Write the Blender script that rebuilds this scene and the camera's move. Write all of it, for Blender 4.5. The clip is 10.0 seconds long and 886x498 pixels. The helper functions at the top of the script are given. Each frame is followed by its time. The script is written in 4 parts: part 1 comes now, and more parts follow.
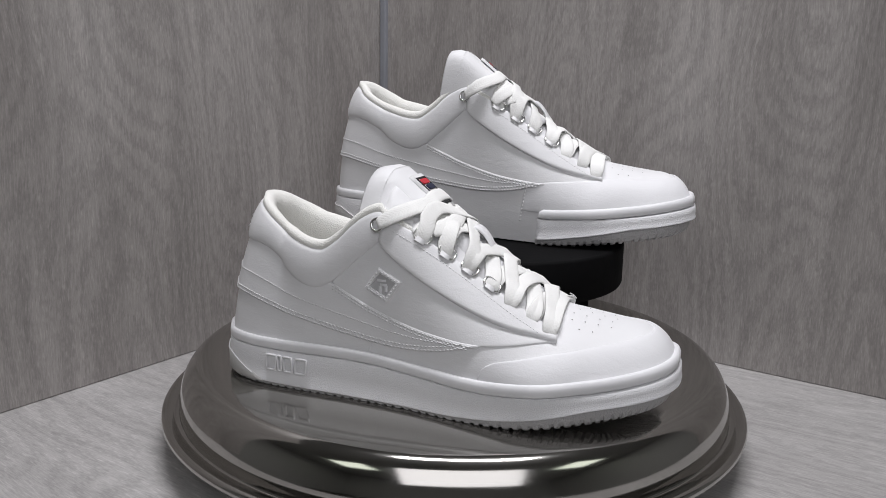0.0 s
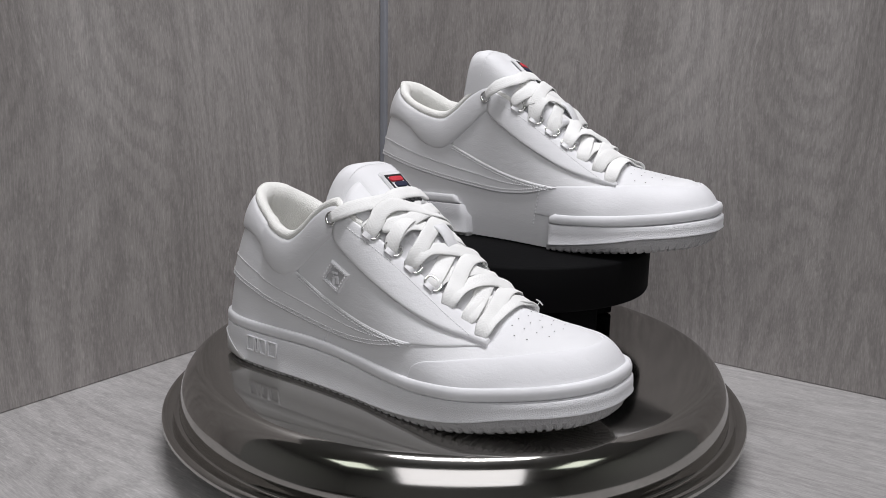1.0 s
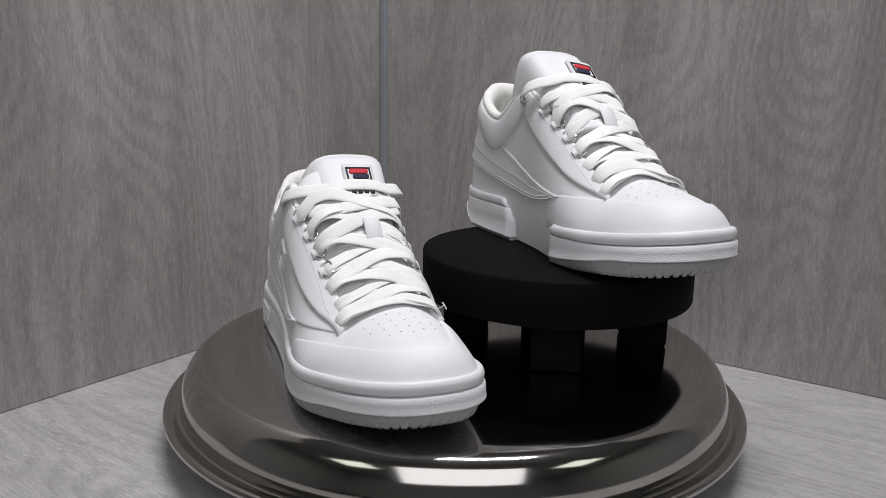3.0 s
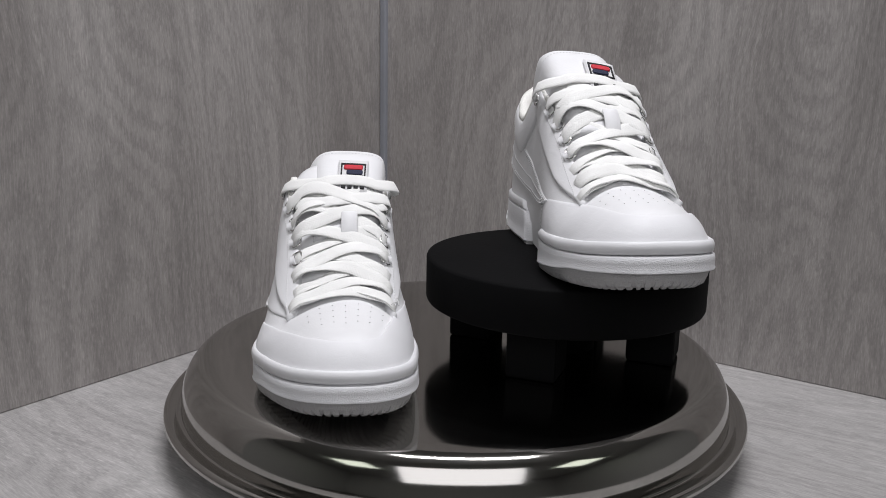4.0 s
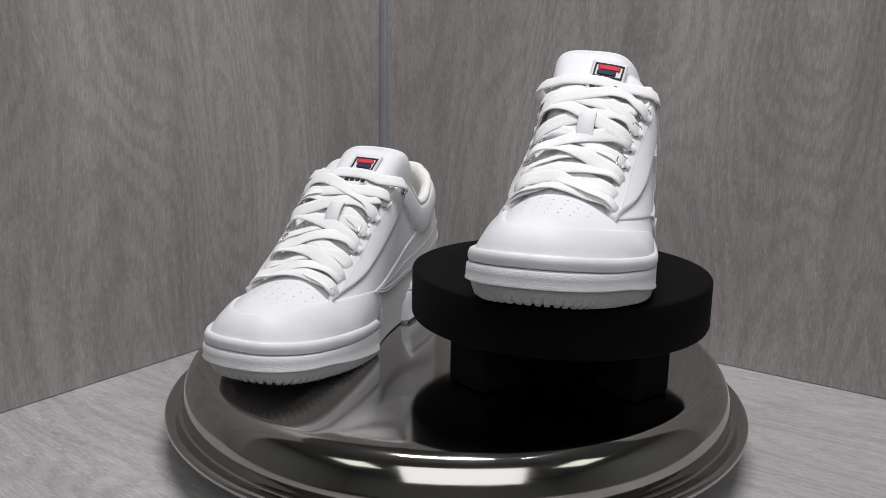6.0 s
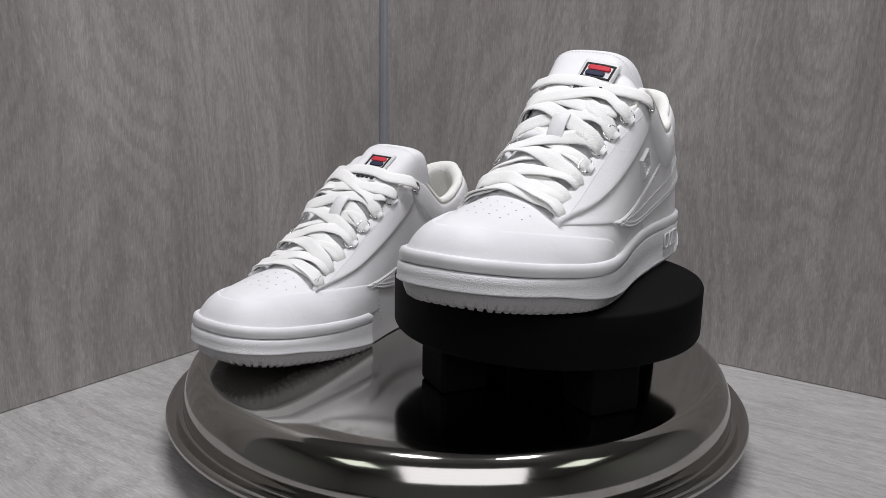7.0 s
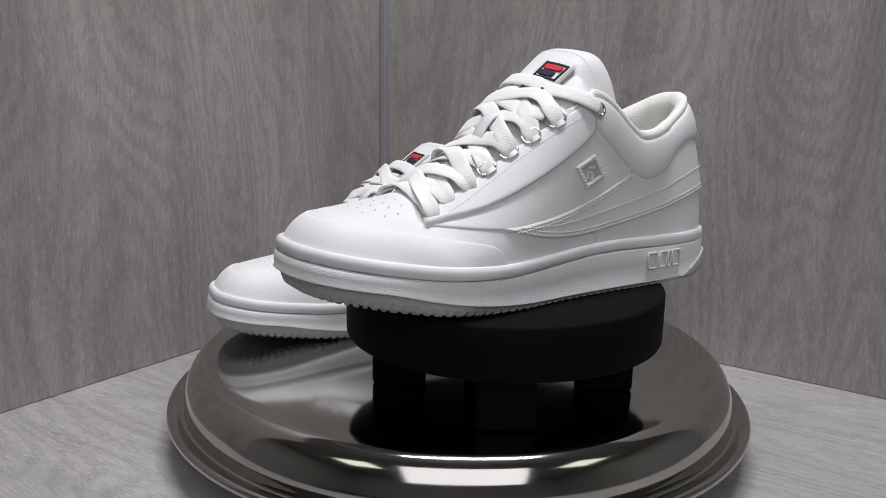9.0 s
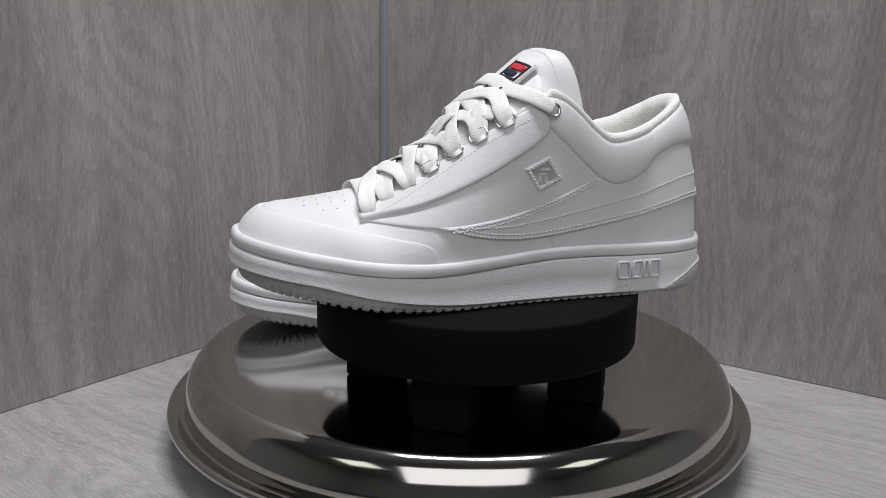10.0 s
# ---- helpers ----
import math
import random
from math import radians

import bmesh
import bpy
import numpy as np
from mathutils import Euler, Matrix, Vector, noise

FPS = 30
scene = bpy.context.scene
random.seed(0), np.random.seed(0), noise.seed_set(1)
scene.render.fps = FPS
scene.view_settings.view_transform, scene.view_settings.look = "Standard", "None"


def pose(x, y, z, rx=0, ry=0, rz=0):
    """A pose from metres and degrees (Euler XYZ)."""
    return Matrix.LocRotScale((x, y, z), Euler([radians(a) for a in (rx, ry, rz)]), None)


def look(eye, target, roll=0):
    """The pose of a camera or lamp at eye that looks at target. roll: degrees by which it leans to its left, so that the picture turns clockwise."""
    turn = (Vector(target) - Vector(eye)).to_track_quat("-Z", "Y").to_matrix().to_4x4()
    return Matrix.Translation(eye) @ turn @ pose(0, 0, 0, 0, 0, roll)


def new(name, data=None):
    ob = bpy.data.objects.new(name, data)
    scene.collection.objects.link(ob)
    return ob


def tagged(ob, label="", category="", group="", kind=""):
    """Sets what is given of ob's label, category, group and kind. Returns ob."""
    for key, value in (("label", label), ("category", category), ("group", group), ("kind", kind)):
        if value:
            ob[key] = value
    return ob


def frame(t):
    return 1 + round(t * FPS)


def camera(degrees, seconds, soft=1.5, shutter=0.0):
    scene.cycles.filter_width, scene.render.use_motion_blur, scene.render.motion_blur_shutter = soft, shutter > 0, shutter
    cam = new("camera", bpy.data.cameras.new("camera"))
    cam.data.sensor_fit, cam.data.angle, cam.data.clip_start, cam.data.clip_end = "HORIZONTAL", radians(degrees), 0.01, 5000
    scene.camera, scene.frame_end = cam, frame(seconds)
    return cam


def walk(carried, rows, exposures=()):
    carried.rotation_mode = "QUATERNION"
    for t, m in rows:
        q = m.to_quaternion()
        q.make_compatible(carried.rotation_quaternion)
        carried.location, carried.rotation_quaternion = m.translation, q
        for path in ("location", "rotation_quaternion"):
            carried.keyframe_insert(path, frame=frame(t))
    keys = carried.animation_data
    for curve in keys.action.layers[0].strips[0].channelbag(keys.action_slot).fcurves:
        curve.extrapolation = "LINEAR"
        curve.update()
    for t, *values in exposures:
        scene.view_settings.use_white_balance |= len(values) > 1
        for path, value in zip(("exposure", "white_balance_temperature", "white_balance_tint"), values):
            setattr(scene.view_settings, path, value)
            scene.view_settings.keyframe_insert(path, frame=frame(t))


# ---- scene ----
import itertools

# ---- camera: stands still before the turntable ----
cam = camera(55.39, 10.0, soft=0.2)
EYE = Vector((0.0, -0.60, 0.2672))
_yaw, _pitch = radians(-1.108), radians(12.529)
AIM = EYE + Vector((math.sin(_yaw) * math.cos(_pitch), math.cos(_yaw) * math.cos(_pitch), -math.sin(_pitch)))
walk(cam, [(0.0, look(EYE, AIM, 1.03)), (10.0, look(EYE, AIM, 1.03))], exposures=[(0.0, 0.0), (10.0, 0.0)])

# ---- light: shop lamps overhead, dim room ----
world = bpy.data.worlds.new("world")
scene.world = world
world.use_nodes = True
world.node_tree.nodes["Background"].inputs[0].default_value = (0.8, 0.85, 0.9, 1)
world.node_tree.nodes["Background"].inputs[1].default_value = 0.02


def area_lamp(name, eye, target, sx, sy, watts, colour=(1, 1, 1)):
    data = bpy.data.lights.new(name, "AREA")
    data.shape, data.size, data.size_y, data.energy, data.color = "RECTANGLE", sx, sy, watts, colour
    ob = new(name, data)
    ob.matrix_world = look(eye, target)
    return ob


area_lamp("softbox_lamp", (0.09, -1.30, 0.92), (0.02, 0.0, 0.08), 1.15, 0.88, 5.8, (0.972, 0.962, 1.0))
area_lamp("ceiling_lamp", (0.09, -0.12, 1.62), (0.09, -0.12, 0.0), 0.85, 0.20, 21.4, (0.972, 0.962, 1.0))


# ---- materials ----
class Nodes:
    def __init__(self, name, rough=0.5, metal=0.0, colour=(0.8, 0.8, 0.8)):
        self.mat = bpy.data.materials.new(name)
        self.mat.use_nodes = True
        self.t = self.mat.node_tree
        self.b = self.t.nodes["Principled BSDF"]
        self.b.inputs["Roughness"].default_value = rough
        self.b.inputs["Metallic"].default_value = metal
        self.b.inputs["Base Color"].default_value = (*colour, 1)

    def add(self, kind, **values):
        n = self.t.nodes.new(kind)
        for k, v in values.items():
            n.inputs[k.replace("_", " ")].default_value = v
        return n

    def link(self, a, out, b, into):
        self.t.links.new(a.outputs[out], b.inputs[into])

    def coords(self, scale, turn=(0, 0, 0)):
        c = self.t.nodes.new("ShaderNodeTexCoord")
        m = self.t.nodes.new("ShaderNodeMapping")
        m.inputs["Scale"].default_value = scale
        m.inputs["Rotation"].default_value = turn
        self.link(c, "Object", m, "Vector")
        return m

    def noise(self, scale, detail=4, stretch=(1, 1, 1), rough=0.55, turn=(0, 0, 0), distortion=0.0):
        n = self.add("ShaderNodeTexNoise", Scale=scale, Detail=detail, Roughness=rough, Distortion=distortion)
        self.link(self.coords(stretch, turn), "Vector", n, "Vector")
        return n

    def ramp(self, source, out, stops):
        r = self.t.nodes.new("ShaderNodeValToRGB")
        el = r.color_ramp.elements
        while len(el) < len(stops):
            el.new(0.5)
        for e, (p, c) in zip(el, stops):
            e.position = p
            e.color = (c, c, c, 1) if isinstance(c, (int, float)) else (*c, 1)
        self.link(source, out, r, "Fac")
        return r

    def mix(self, kind, a, aout, b, bout, fac=1.0, facnode=None):
        m = self.t.nodes.new("ShaderNodeMix")
        m.data_type, m.blend_type = "RGBA", kind
        m.inputs["Factor"].default_value = fac
        if facnode:
            self.t.links.new(facnode, m.inputs["Factor"])
        self.t.links.new(a.outputs[aout], m.inputs[6])
        self.t.links.new(b.outputs[bout], m.inputs[7])
        return m

    def bump(self, source, out, strength, distance, previous=None):
        n = self.add("ShaderNodeBump", Strength=strength, Distance=distance)
        self.link(source, out, n, "Height")
        if previous:
            self.link(previous, "Normal", n, "Normal")
        self.link(n, "Normal", self.b, "Normal")
        return n


def leather(name, colour, rough, grain):
    m = Nodes(name, rough)
    big = m.noise(22, 3)
    c = m.ramp(big, "Fac", [(0.3, tuple(x * 0.96 for x in colour)), (0.7, colour)])
    m.link(c, "Color", m.b, "Base Color")
    m.b.inputs["Specular IOR Level"].default_value = 0.35
    fine = m.noise(900, 3, (1, 1, 1))
    crease = m.noise(110, 4, (1, 1, 2.2), distortion=0.6)
    b = m.bump(fine, "Fac", grain, 0.0003)
    m.bump(crease, "Fac", 0.17, 0.0011, b)
    r = m.ramp(big, "Fac", [(0.3, rough - 0.05), (0.7, rough + 0.06)])
    m.link(r, "Color", m.b, "Roughness")
    return m.mat


def stippled(name, colour, rough, scale, depth):
    m = Nodes(name, rough)
    big = m.noise(35, 3)
    c = m.ramp(big, "Fac", [(0.3, tuple(x * 0.95 for x in colour)), (0.7, colour)])
    m.link(c, "Color", m.b, "Base Color")
    n = m.noise(scale, 2, (1, 1, 1), 0.5)
    m.bump(n, "Fac", 0.9, depth)
    return m.mat


def woven(name, colour, rough, scale, depth):
    m = Nodes(name, rough)
    big = m.noise(60, 3)
    c = m.ramp(big, "Fac", [(0.3, tuple(x * 0.93 for x in colour)), (0.7, colour)])
    m.link(c, "Color", m.b, "Base Color")
    v = m.t.nodes.new("ShaderNodeTexVoronoi")
    v.inputs["Scale"].default_value = scale
    m.link(m.coords((1, 1, 1)), "Vector", v, "Vector")
    m.bump(v, "Distance", 0.8, depth)
    return m.mat


def herringbone(name, colour, rough):
    """Flat woven cord: slanting ribs that meet in the middle of the ribbon."""
    m = Nodes(name, rough)
    big = m.noise(60, 3)
    c = m.ramp(big, "Fac", [(0.3, tuple(x * 0.94 for x in colour)), (0.7, colour)])
    m.link(c, "Color", m.b, "Base Color")
    m.b.inputs["Specular IOR Level"].default_value = 0.2
    along, across = m.t.nodes.new("ShaderNodeAttribute"), m.t.nodes.new("ShaderNodeAttribute")
    along.attribute_name, across.attribute_name = "lace_along", "lace_across"

    def maths(kind, a, b=None):
        n = m.t.nodes.new("ShaderNodeMath")
        n.operation = kind
        m.t.links.new(a.outputs["Fac" if a in (along, across) else "Value"], n.inputs[0])
        if isinstance(b, float):
            n.inputs[1].default_value = b
        elif b is not None:
            m.t.links.new(b.outputs["Fac" if b in (along, across) else "Value"], n.inputs[1])
        return n
    side = maths("MULTIPLY", maths("ABSOLUTE", across), 0.9)
    ribs = maths("SINE", maths("MULTIPLY", maths("ADD", along, side), 2 * math.pi / 0.0021))
    b = m.bump(ribs, "Value", 0.22, 0.00010)
    m.bump(m.noise(700, 3), "Fac", 0.35, 0.0007, b)
    return m.mat


def plain(name, colour, rough, metal=0.0, grain=0.15, scale=500, depth=0.0003, spec=0.5):
    m = Nodes(name, rough, metal, colour)
    m.b.inputs["Specular IOR Level"].default_value = spec
    n = m.noise(scale, 3)
    big = m.noise(30, 3)
    c = m.ramp(big, "Fac", [(0.3, tuple(x * 0.88 for x in colour)), (0.7, colour)])
    m.link(c, "Color", m.b, "Base Color")
    if grain:
        m.bump(n, "Fac", grain, depth)
    return m.mat


def grey_oak(name, along, dark, light):
    """Grey laminate with wavy oak grain that runs along the given local axis (0 x, 2 z)."""
    m = Nodes(name, 0.45)
    c = m.t.nodes.new("ShaderNodeTexCoord")
    w = m.t.nodes.new("ShaderNodeTexNoise")
    wm = m.t.nodes.new("ShaderNodeMapping")
    wm.inputs["Scale"].default_value = (2.6, 8, 8) if along == 0 else (8, 8, 2.6)
    m.link(c, "Object", wm, "Vector")
    m.link(wm, "Vector", w, "Vector")
    w.inputs["Scale"].default_value, w.inputs["Detail"].default_value = 1.0, 2.0
    sub = m.t.nodes.new("ShaderNodeVectorMath")
    sub.operation = "SUBTRACT"
    sub.inputs[1].default_value = (0.5, 0.5, 0.5)
    m.link(w, "Color", sub, 0)
    mul = m.t.nodes.new("ShaderNodeVectorMath")
    mul.operation = "MULTIPLY"
    mul.inputs[1].default_value = (0.0, 0.042, 0.042) if along == 0 else (0.042, 0.042, 0.0)
    m.link(sub, "Vector", mul, 0)
    warped = m.t.nodes.new("ShaderNodeVectorMath")
    m.link(c, "Object", warped, 0)
    m.link(mul, "Vector", warped, 1)

    def grain(across, length, detail=3, rough=0.55):
        p = m.t.nodes.new("ShaderNodeMapping")
        p.inputs["Scale"].default_value = (length, across, across) if along == 0 else (across, across, length)
        m.link(warped, "Vector", p, "Vector")
        n = m.add("ShaderNodeTexNoise", Scale=1.0, Detail=detail, Roughness=rough)
        m.link(p, "Vector", n, "Vector")
        return n
    tone = grain(9, 1.8, 2)
    rings = grain(70, 3.6, 4, 0.6)
    fine = grain(1050, 105, 3, 0.65)
    pore = grain(760, 95, 2, 0.5)
    # contour lines of the slow noise give the arched figure of flat-sawn boards
    slow = grain(7, 1.5, 1.5, 0.45)
    many = m.t.nodes.new("ShaderNodeMath")
    many.operation = "MULTIPLY_ADD"
    many.inputs[1].default_value = 34.0
    m.link(slow, "Fac", many, 0)
    jag = grain(330, 130, 3, 0.6)
    ripple = m.t.nodes.new("ShaderNodeMath")
    ripple.operation = "MULTIPLY_ADD"
    ripple.inputs[1].default_value = 1.5
    m.link(jag, "Fac", ripple, 0)
    m.link(rings, "Fac", ripple, 2)
    m.link(ripple, "Value", many, 2)
    fold = m.t.nodes.new("ShaderNodeMath")
    fold.operation = "PINGPONG"
    fold.inputs[1].default_value = 0.5
    m.link(many, "Value", fold, 0)
    a = m.ramp(tone, "Fac", [(0.32, dark), (0.70, light)])
    x = m.mix("MULTIPLY", a, "Color", m.ramp(rings, "Fac", [(0.34, 0.90), (0.48, 0.98), (0.54, 1.02), (0.68, 1.08)]), "Color")
    x = m.mix("MULTIPLY", x, 2, m.ramp(fold, "Value", [(0.0, 0.82), (0.12, 0.91), (0.30, 1.03), (0.42, 1.09), (0.5, 1.04)]), "Color", 0.75)
    x = m.mix("MULTIPLY", x, 2, m.ramp(fine, "Fac", [(0.32, 0.84), (0.66, 1.11)]), "Color")
    x = m.mix("MULTIPLY", x, 2, m.ramp(pore, "Fac", [(0.57, 1.0), (0.67, 1.16)]), "Color")
    m.link(x, 2, m.b, "Base Color")
    q = m.bump(fine, "Fac", 0.35, 0.0005)
    m.bump(rings, "Fac", 0.2, 0.0006, q)
    return m.mat


M_LEATHER = leather("white_leather", (0.80, 0.80, 0.815), 0.55, 0.30)
M_PAD = leather("white_soft_leather", (0.80, 0.80, 0.815), 0.58, 0.25)
M_TOE = leather("white_smooth_leather", (0.80, 0.80, 0.82), 0.52, 0.18)
M_RUBBER = stippled("white_stippled_rubber", (0.78, 0.78, 0.80), 0.5, 1400, 0.0005)
M_BEAD = plain("white_smooth_rubber", (0.80, 0.80, 0.82), 0.42, 0, 0.08)
M_TREAD = stippled("grey_white_outsole_rubber", (0.43, 0.425, 0.43), 0.45, 900, 0.0009)
M_BADGE = plain("satin_silver_white_plate", (0.64, 0.64, 0.65), 0.30, 0.2, 0.1)
M_HEELRUBBER = stippled("grey_heel_rubber", (0.50, 0.495, 0.49), 0.4, 600, 0.0006)
M_LACE = herringbone("white_flat_lace", (0.87, 0.87, 0.855), 0.85)
M_LINING = woven("cream_lining", (0.86, 0.855, 0.82), 0.9, 1300, 0.0003)
M_THREAD = plain("white_thread", (0.78, 0.78, 0.79), 0.7, 0, 0)
M_RING = plain("chrome_wire", (0.85, 0.85, 0.84), 0.18, 1.0, 0)
# near-black colour that stands in for the shade inside small holes
M_HOLE_SHADE = plain("painted_hole_shade", (0.03, 0.03, 0.035), 0.8, 0, 0)
M_RED = woven("red_embroidery", (0.62, 0.03, 0.05), 0.7, 1600, 0.0003)
M_NAVY = woven("navy_embroidery", (0.012, 0.016, 0.05), 0.7, 1600, 0.0003)
M_BLACKTHREAD = woven("black_embroidery", (0.012, 0.012, 0.014), 0.75, 1600, 0.0003)
M_LABEL = woven("white_label_cloth", (0.75, 0.75, 0.76), 0.8, 1500, 0.0002)
M_BLACK = plain("black_painted_wood", (0.0045, 0.0045, 0.0049), 0.7, 0, 0.3, 260, 0.0005, 0.06)
M_WALL = grey_oak("grey_oak_wall", 2, (0.276, 0.257, 0.247), (0.396, 0.374, 0.362))
M_TABLE = grey_oak("grey_oak_table", 0, (0.32, 0.309, 0.304), (0.42, 0.409, 0.405))
M_TRIM = plain("blue_grey_edge_trim", (0.27, 0.28, 0.31), 0.5, 0, 0.1)
M_PLASTIC = plain("clear_plastic", (0.6, 0.6, 0.6), 0.2, 0, 0)
M_DIFFUSER = plain("lit_diffuser", (0.8, 0.82, 0.78), 0.5, 0, 0)
M_DIFFUSER.node_tree.nodes["Principled BSDF"].inputs["Emission Color"].default_value = (0.93, 1.0, 0.88, 1)
M_DIFFUSER.node_tree.nodes["Principled BSDF"].inputs["Emission Strength"].default_value = 1.7
M_ROOM = plain("dim_room_paint", (0.55, 0.55, 0.54), 0.8, 0, 0.1)
M_FLOOR = plain("dark_room_floor", (0.10, 0.09, 0.08), 0.6, 0, 0.1)


def steel():
    m = Nodes("polished_steel", 0.06, 1.0, (0.47, 0.457, 0.435))
    big = m.noise(14, 4)
    r = m.ramp(big, "Fac", [(0.3, 0.075), (0.75, 0.135)])
    m.link(r, "Color", m.b, "Roughness")
    fine = m.noise(1400, 2)
    m.bump(fine, "Fac", 0.03, 0.0001)
    return m.mat


M_STEEL = steel()


# ---- mesh helpers ----
def link_mesh(name, verts, faces, material, parent=None, label="", smooth=True):
    me = bpy.data.meshes.new(name)
    me.from_pydata([tuple(v) for v in verts], [], faces)
    me.validate()
    bm = bmesh.new()
    bm.from_mesh(me)
    bmesh.ops.recalc_face_normals(bm, faces=bm.faces)
    bm.to_mesh(me)
    bm.free()
    me.materials.append(material)
    if smooth:
        me.polygons.foreach_set("use_smooth", [True] * len(me.polygons))
    ob = new(name, me)
    if parent:
        ob.parent = parent
    if label:
        tagged(ob, label)
    return ob


def part(name, bm, material, parent, label="", smooth=True):
    me = bpy.data.meshes.new(name)
    bmesh.ops.recalc_face_normals(bm, faces=bm.faces)
    bm.to_mesh(me)
    bm.free()
    me.materials.append(material)
    if smooth:
        me.polygons.foreach_set("use_smooth", [True] * len(me.polygons))
    ob = new(name, me)
    if parent:
        ob.parent = parent
    if label:
        tagged(ob, label)
    return ob


def sheet(rows, closed_u=False, closed_v=False, flip=False):
    """Vertices and quads of a grid of points; rows along v, each a list along u."""
    nv, nu = len(rows), len(rows[0])
    verts = [p for row in rows for p in row]
    faces = []
    for j in range(nv if closed_v else nv - 1):
        for i in range(nu if closed_u else nu - 1):
            a, b = j * nu + i, j * nu + (i + 1) % nu
            c, d = ((j + 1) % nv) * nu + (i + 1) % nu, ((j + 1) % nv) * nu + i
            faces.append((a, b, c, d))
    return verts, faces


def joined(pieces):
    verts, faces = [], []
    for v, f in pieces:
        k = len(verts)
        verts += v
        faces += [tuple(i + k for i in q) for q in f]
    return verts, faces


def box(bm, size, centre, bevel=0.0, segments=2, turn=None):
    r = bmesh.ops.create_cube(bm, size=1.0)
    vs = r["verts"]
    m = Matrix.Translation(centre) @ (turn or Matrix.Identity(4)) @ Matrix.Diagonal((*size, 1))
    bmesh.ops.transform(bm, matrix=m, verts=vs)
    if bevel:
        es = list({e for v in vs for e in v.link_edges})
        bmesh.ops.bevel(bm, geom=es, offset=bevel, segments=segments, affect="EDGES", profile=0.5)


def lathe(profile, n):
    """Rings of a profile of (radius, z) about z."""
    return sheet([[Vector((r * math.cos(a), r * math.sin(a), z)) for a in (2 * math.pi * i / n for i in range(n))]
                  for r, z in profile], closed_u=True)


def tube(path, radius, sides=6, closed=False, ref=Vector((0, 0, 1))):
    rows = []
    n = len(path)
    for i, p in enumerate(path):
        a = path[(i - 1) % n] if closed or i > 0 else p
        b = path[(i + 1) % n] if closed or i < n - 1 else p
        t = (b - a).normalized()
        u = t.cross(ref)
        if u.length < 0.1:
            u = t.cross(Vector((1, 0, 0)))
        u.normalize()
        v = u.cross(t)
        rows.append([p + (u * math.cos(k) + v * math.sin(k)) * radius for k in (2 * math.pi * q / sides for q in range(sides))])
    return sheet(rows, closed_u=True, closed_v=closed)


# ---- the booth: two grey oak panels on a grey oak table ----
TURN = [(0.0, 0.0), (0.5, -7.77), (1.0, -15.71), (1.5, -23.78), (2.0, -32.19), (2.5, -40.73), (4.0, -64.9), (4.5, -72.3),
        (5.0, -79.39), (5.5, -86.45), (7.0, -107.67), (7.5, -114.75), (8.0, -121.45), (8.5, -127.86), (9.0, -134.52),
        (9.5, -141.42), (10.0, -148.31)]
CORNER = Vector((-0.0905, 0.3645, 0.0))
DIR_L = Vector((-0.563, -0.826, 0)).normalized()
DIR_R = Vector((0.830, -0.558, 0)).normalized()


def panel_wall(name, direction, length, height, thick, outward, label):
    """An upright panel from the corner along direction; its face lies on the corner line."""
    bm = bmesh.new()
    box(bm, (length, thick, height), (length / 2 + 0.003, 0, height / 2), 0.0012)
    ob = part(name, bm, M_WALL, None, smooth=False)
    x = direction
    z = Vector((0, 0, 1))
    y = z.cross(x)
    m = Matrix((x, y, z)).transposed().to_4x4()
    m.translation = CORNER + outward * (thick / 2)
    ob.matrix_world = m
    return tagged(ob, label, "wall", kind="structure")


OUT_L = Vector((-0.826, 0.563, 0)).normalized()
OUT_R = Vector((0.558, 0.830, 0)).normalized()
panel_wall("wall_left", DIR_L, 0.66, 0.52, 0.016, OUT_L, "grey oak laminate panel with upright grain")
panel_wall("wall_right", DIR_R, 0.70, 0.52, 0.016, OUT_R, "grey oak laminate panel with upright grain")
bm = bmesh.new()
box(bm, (0.0075, 0.0075, 0.515), (0, 0, 0.2585), 0.0015)
trim = part("trim", bm, M_TRIM, None, smooth=False)
trim.matrix_world = Matrix.Translation(CORNER + Vector((0.0028, -0.0035, 0))) @ Matrix.Rotation(math.atan2(DIR_R.y, DIR_R.x), 4, "Z")
tagged(trim, "narrow blue-grey edge trim in the panel corner", "trim", kind="structure")

# local x runs along the right panel, local y along the left one
TABLE_X, TABLE_Y = 0.72, 0.60
bm = bmesh.new()
box(bm, (TABLE_X, TABLE_Y, 0.03), (TABLE_X / 2 - 0.03, -TABLE_Y / 2 + 0.03, -0.015), 0.002)
table = part("table_top", bm, M_TABLE, None, smooth=False)
table.matrix_world = Matrix.Translation(CORNER) @ Matrix.Rotation(math.atan2(DIR_R.y, DIR_R.x), 4, "Z")
tagged(table, "light grey oak laminate table top", "table top", kind="structure")

for px in (0.01, TABLE_X - 0.07):
    for py in (-0.01, -TABLE_Y + 0.07):
        bm = bmesh.new()
        box(bm, (0.06, 0.06, 0.744), (px, py, -0.4025), 0.003)
        part("table_leg", bm, M_TABLE, table, smooth=False)

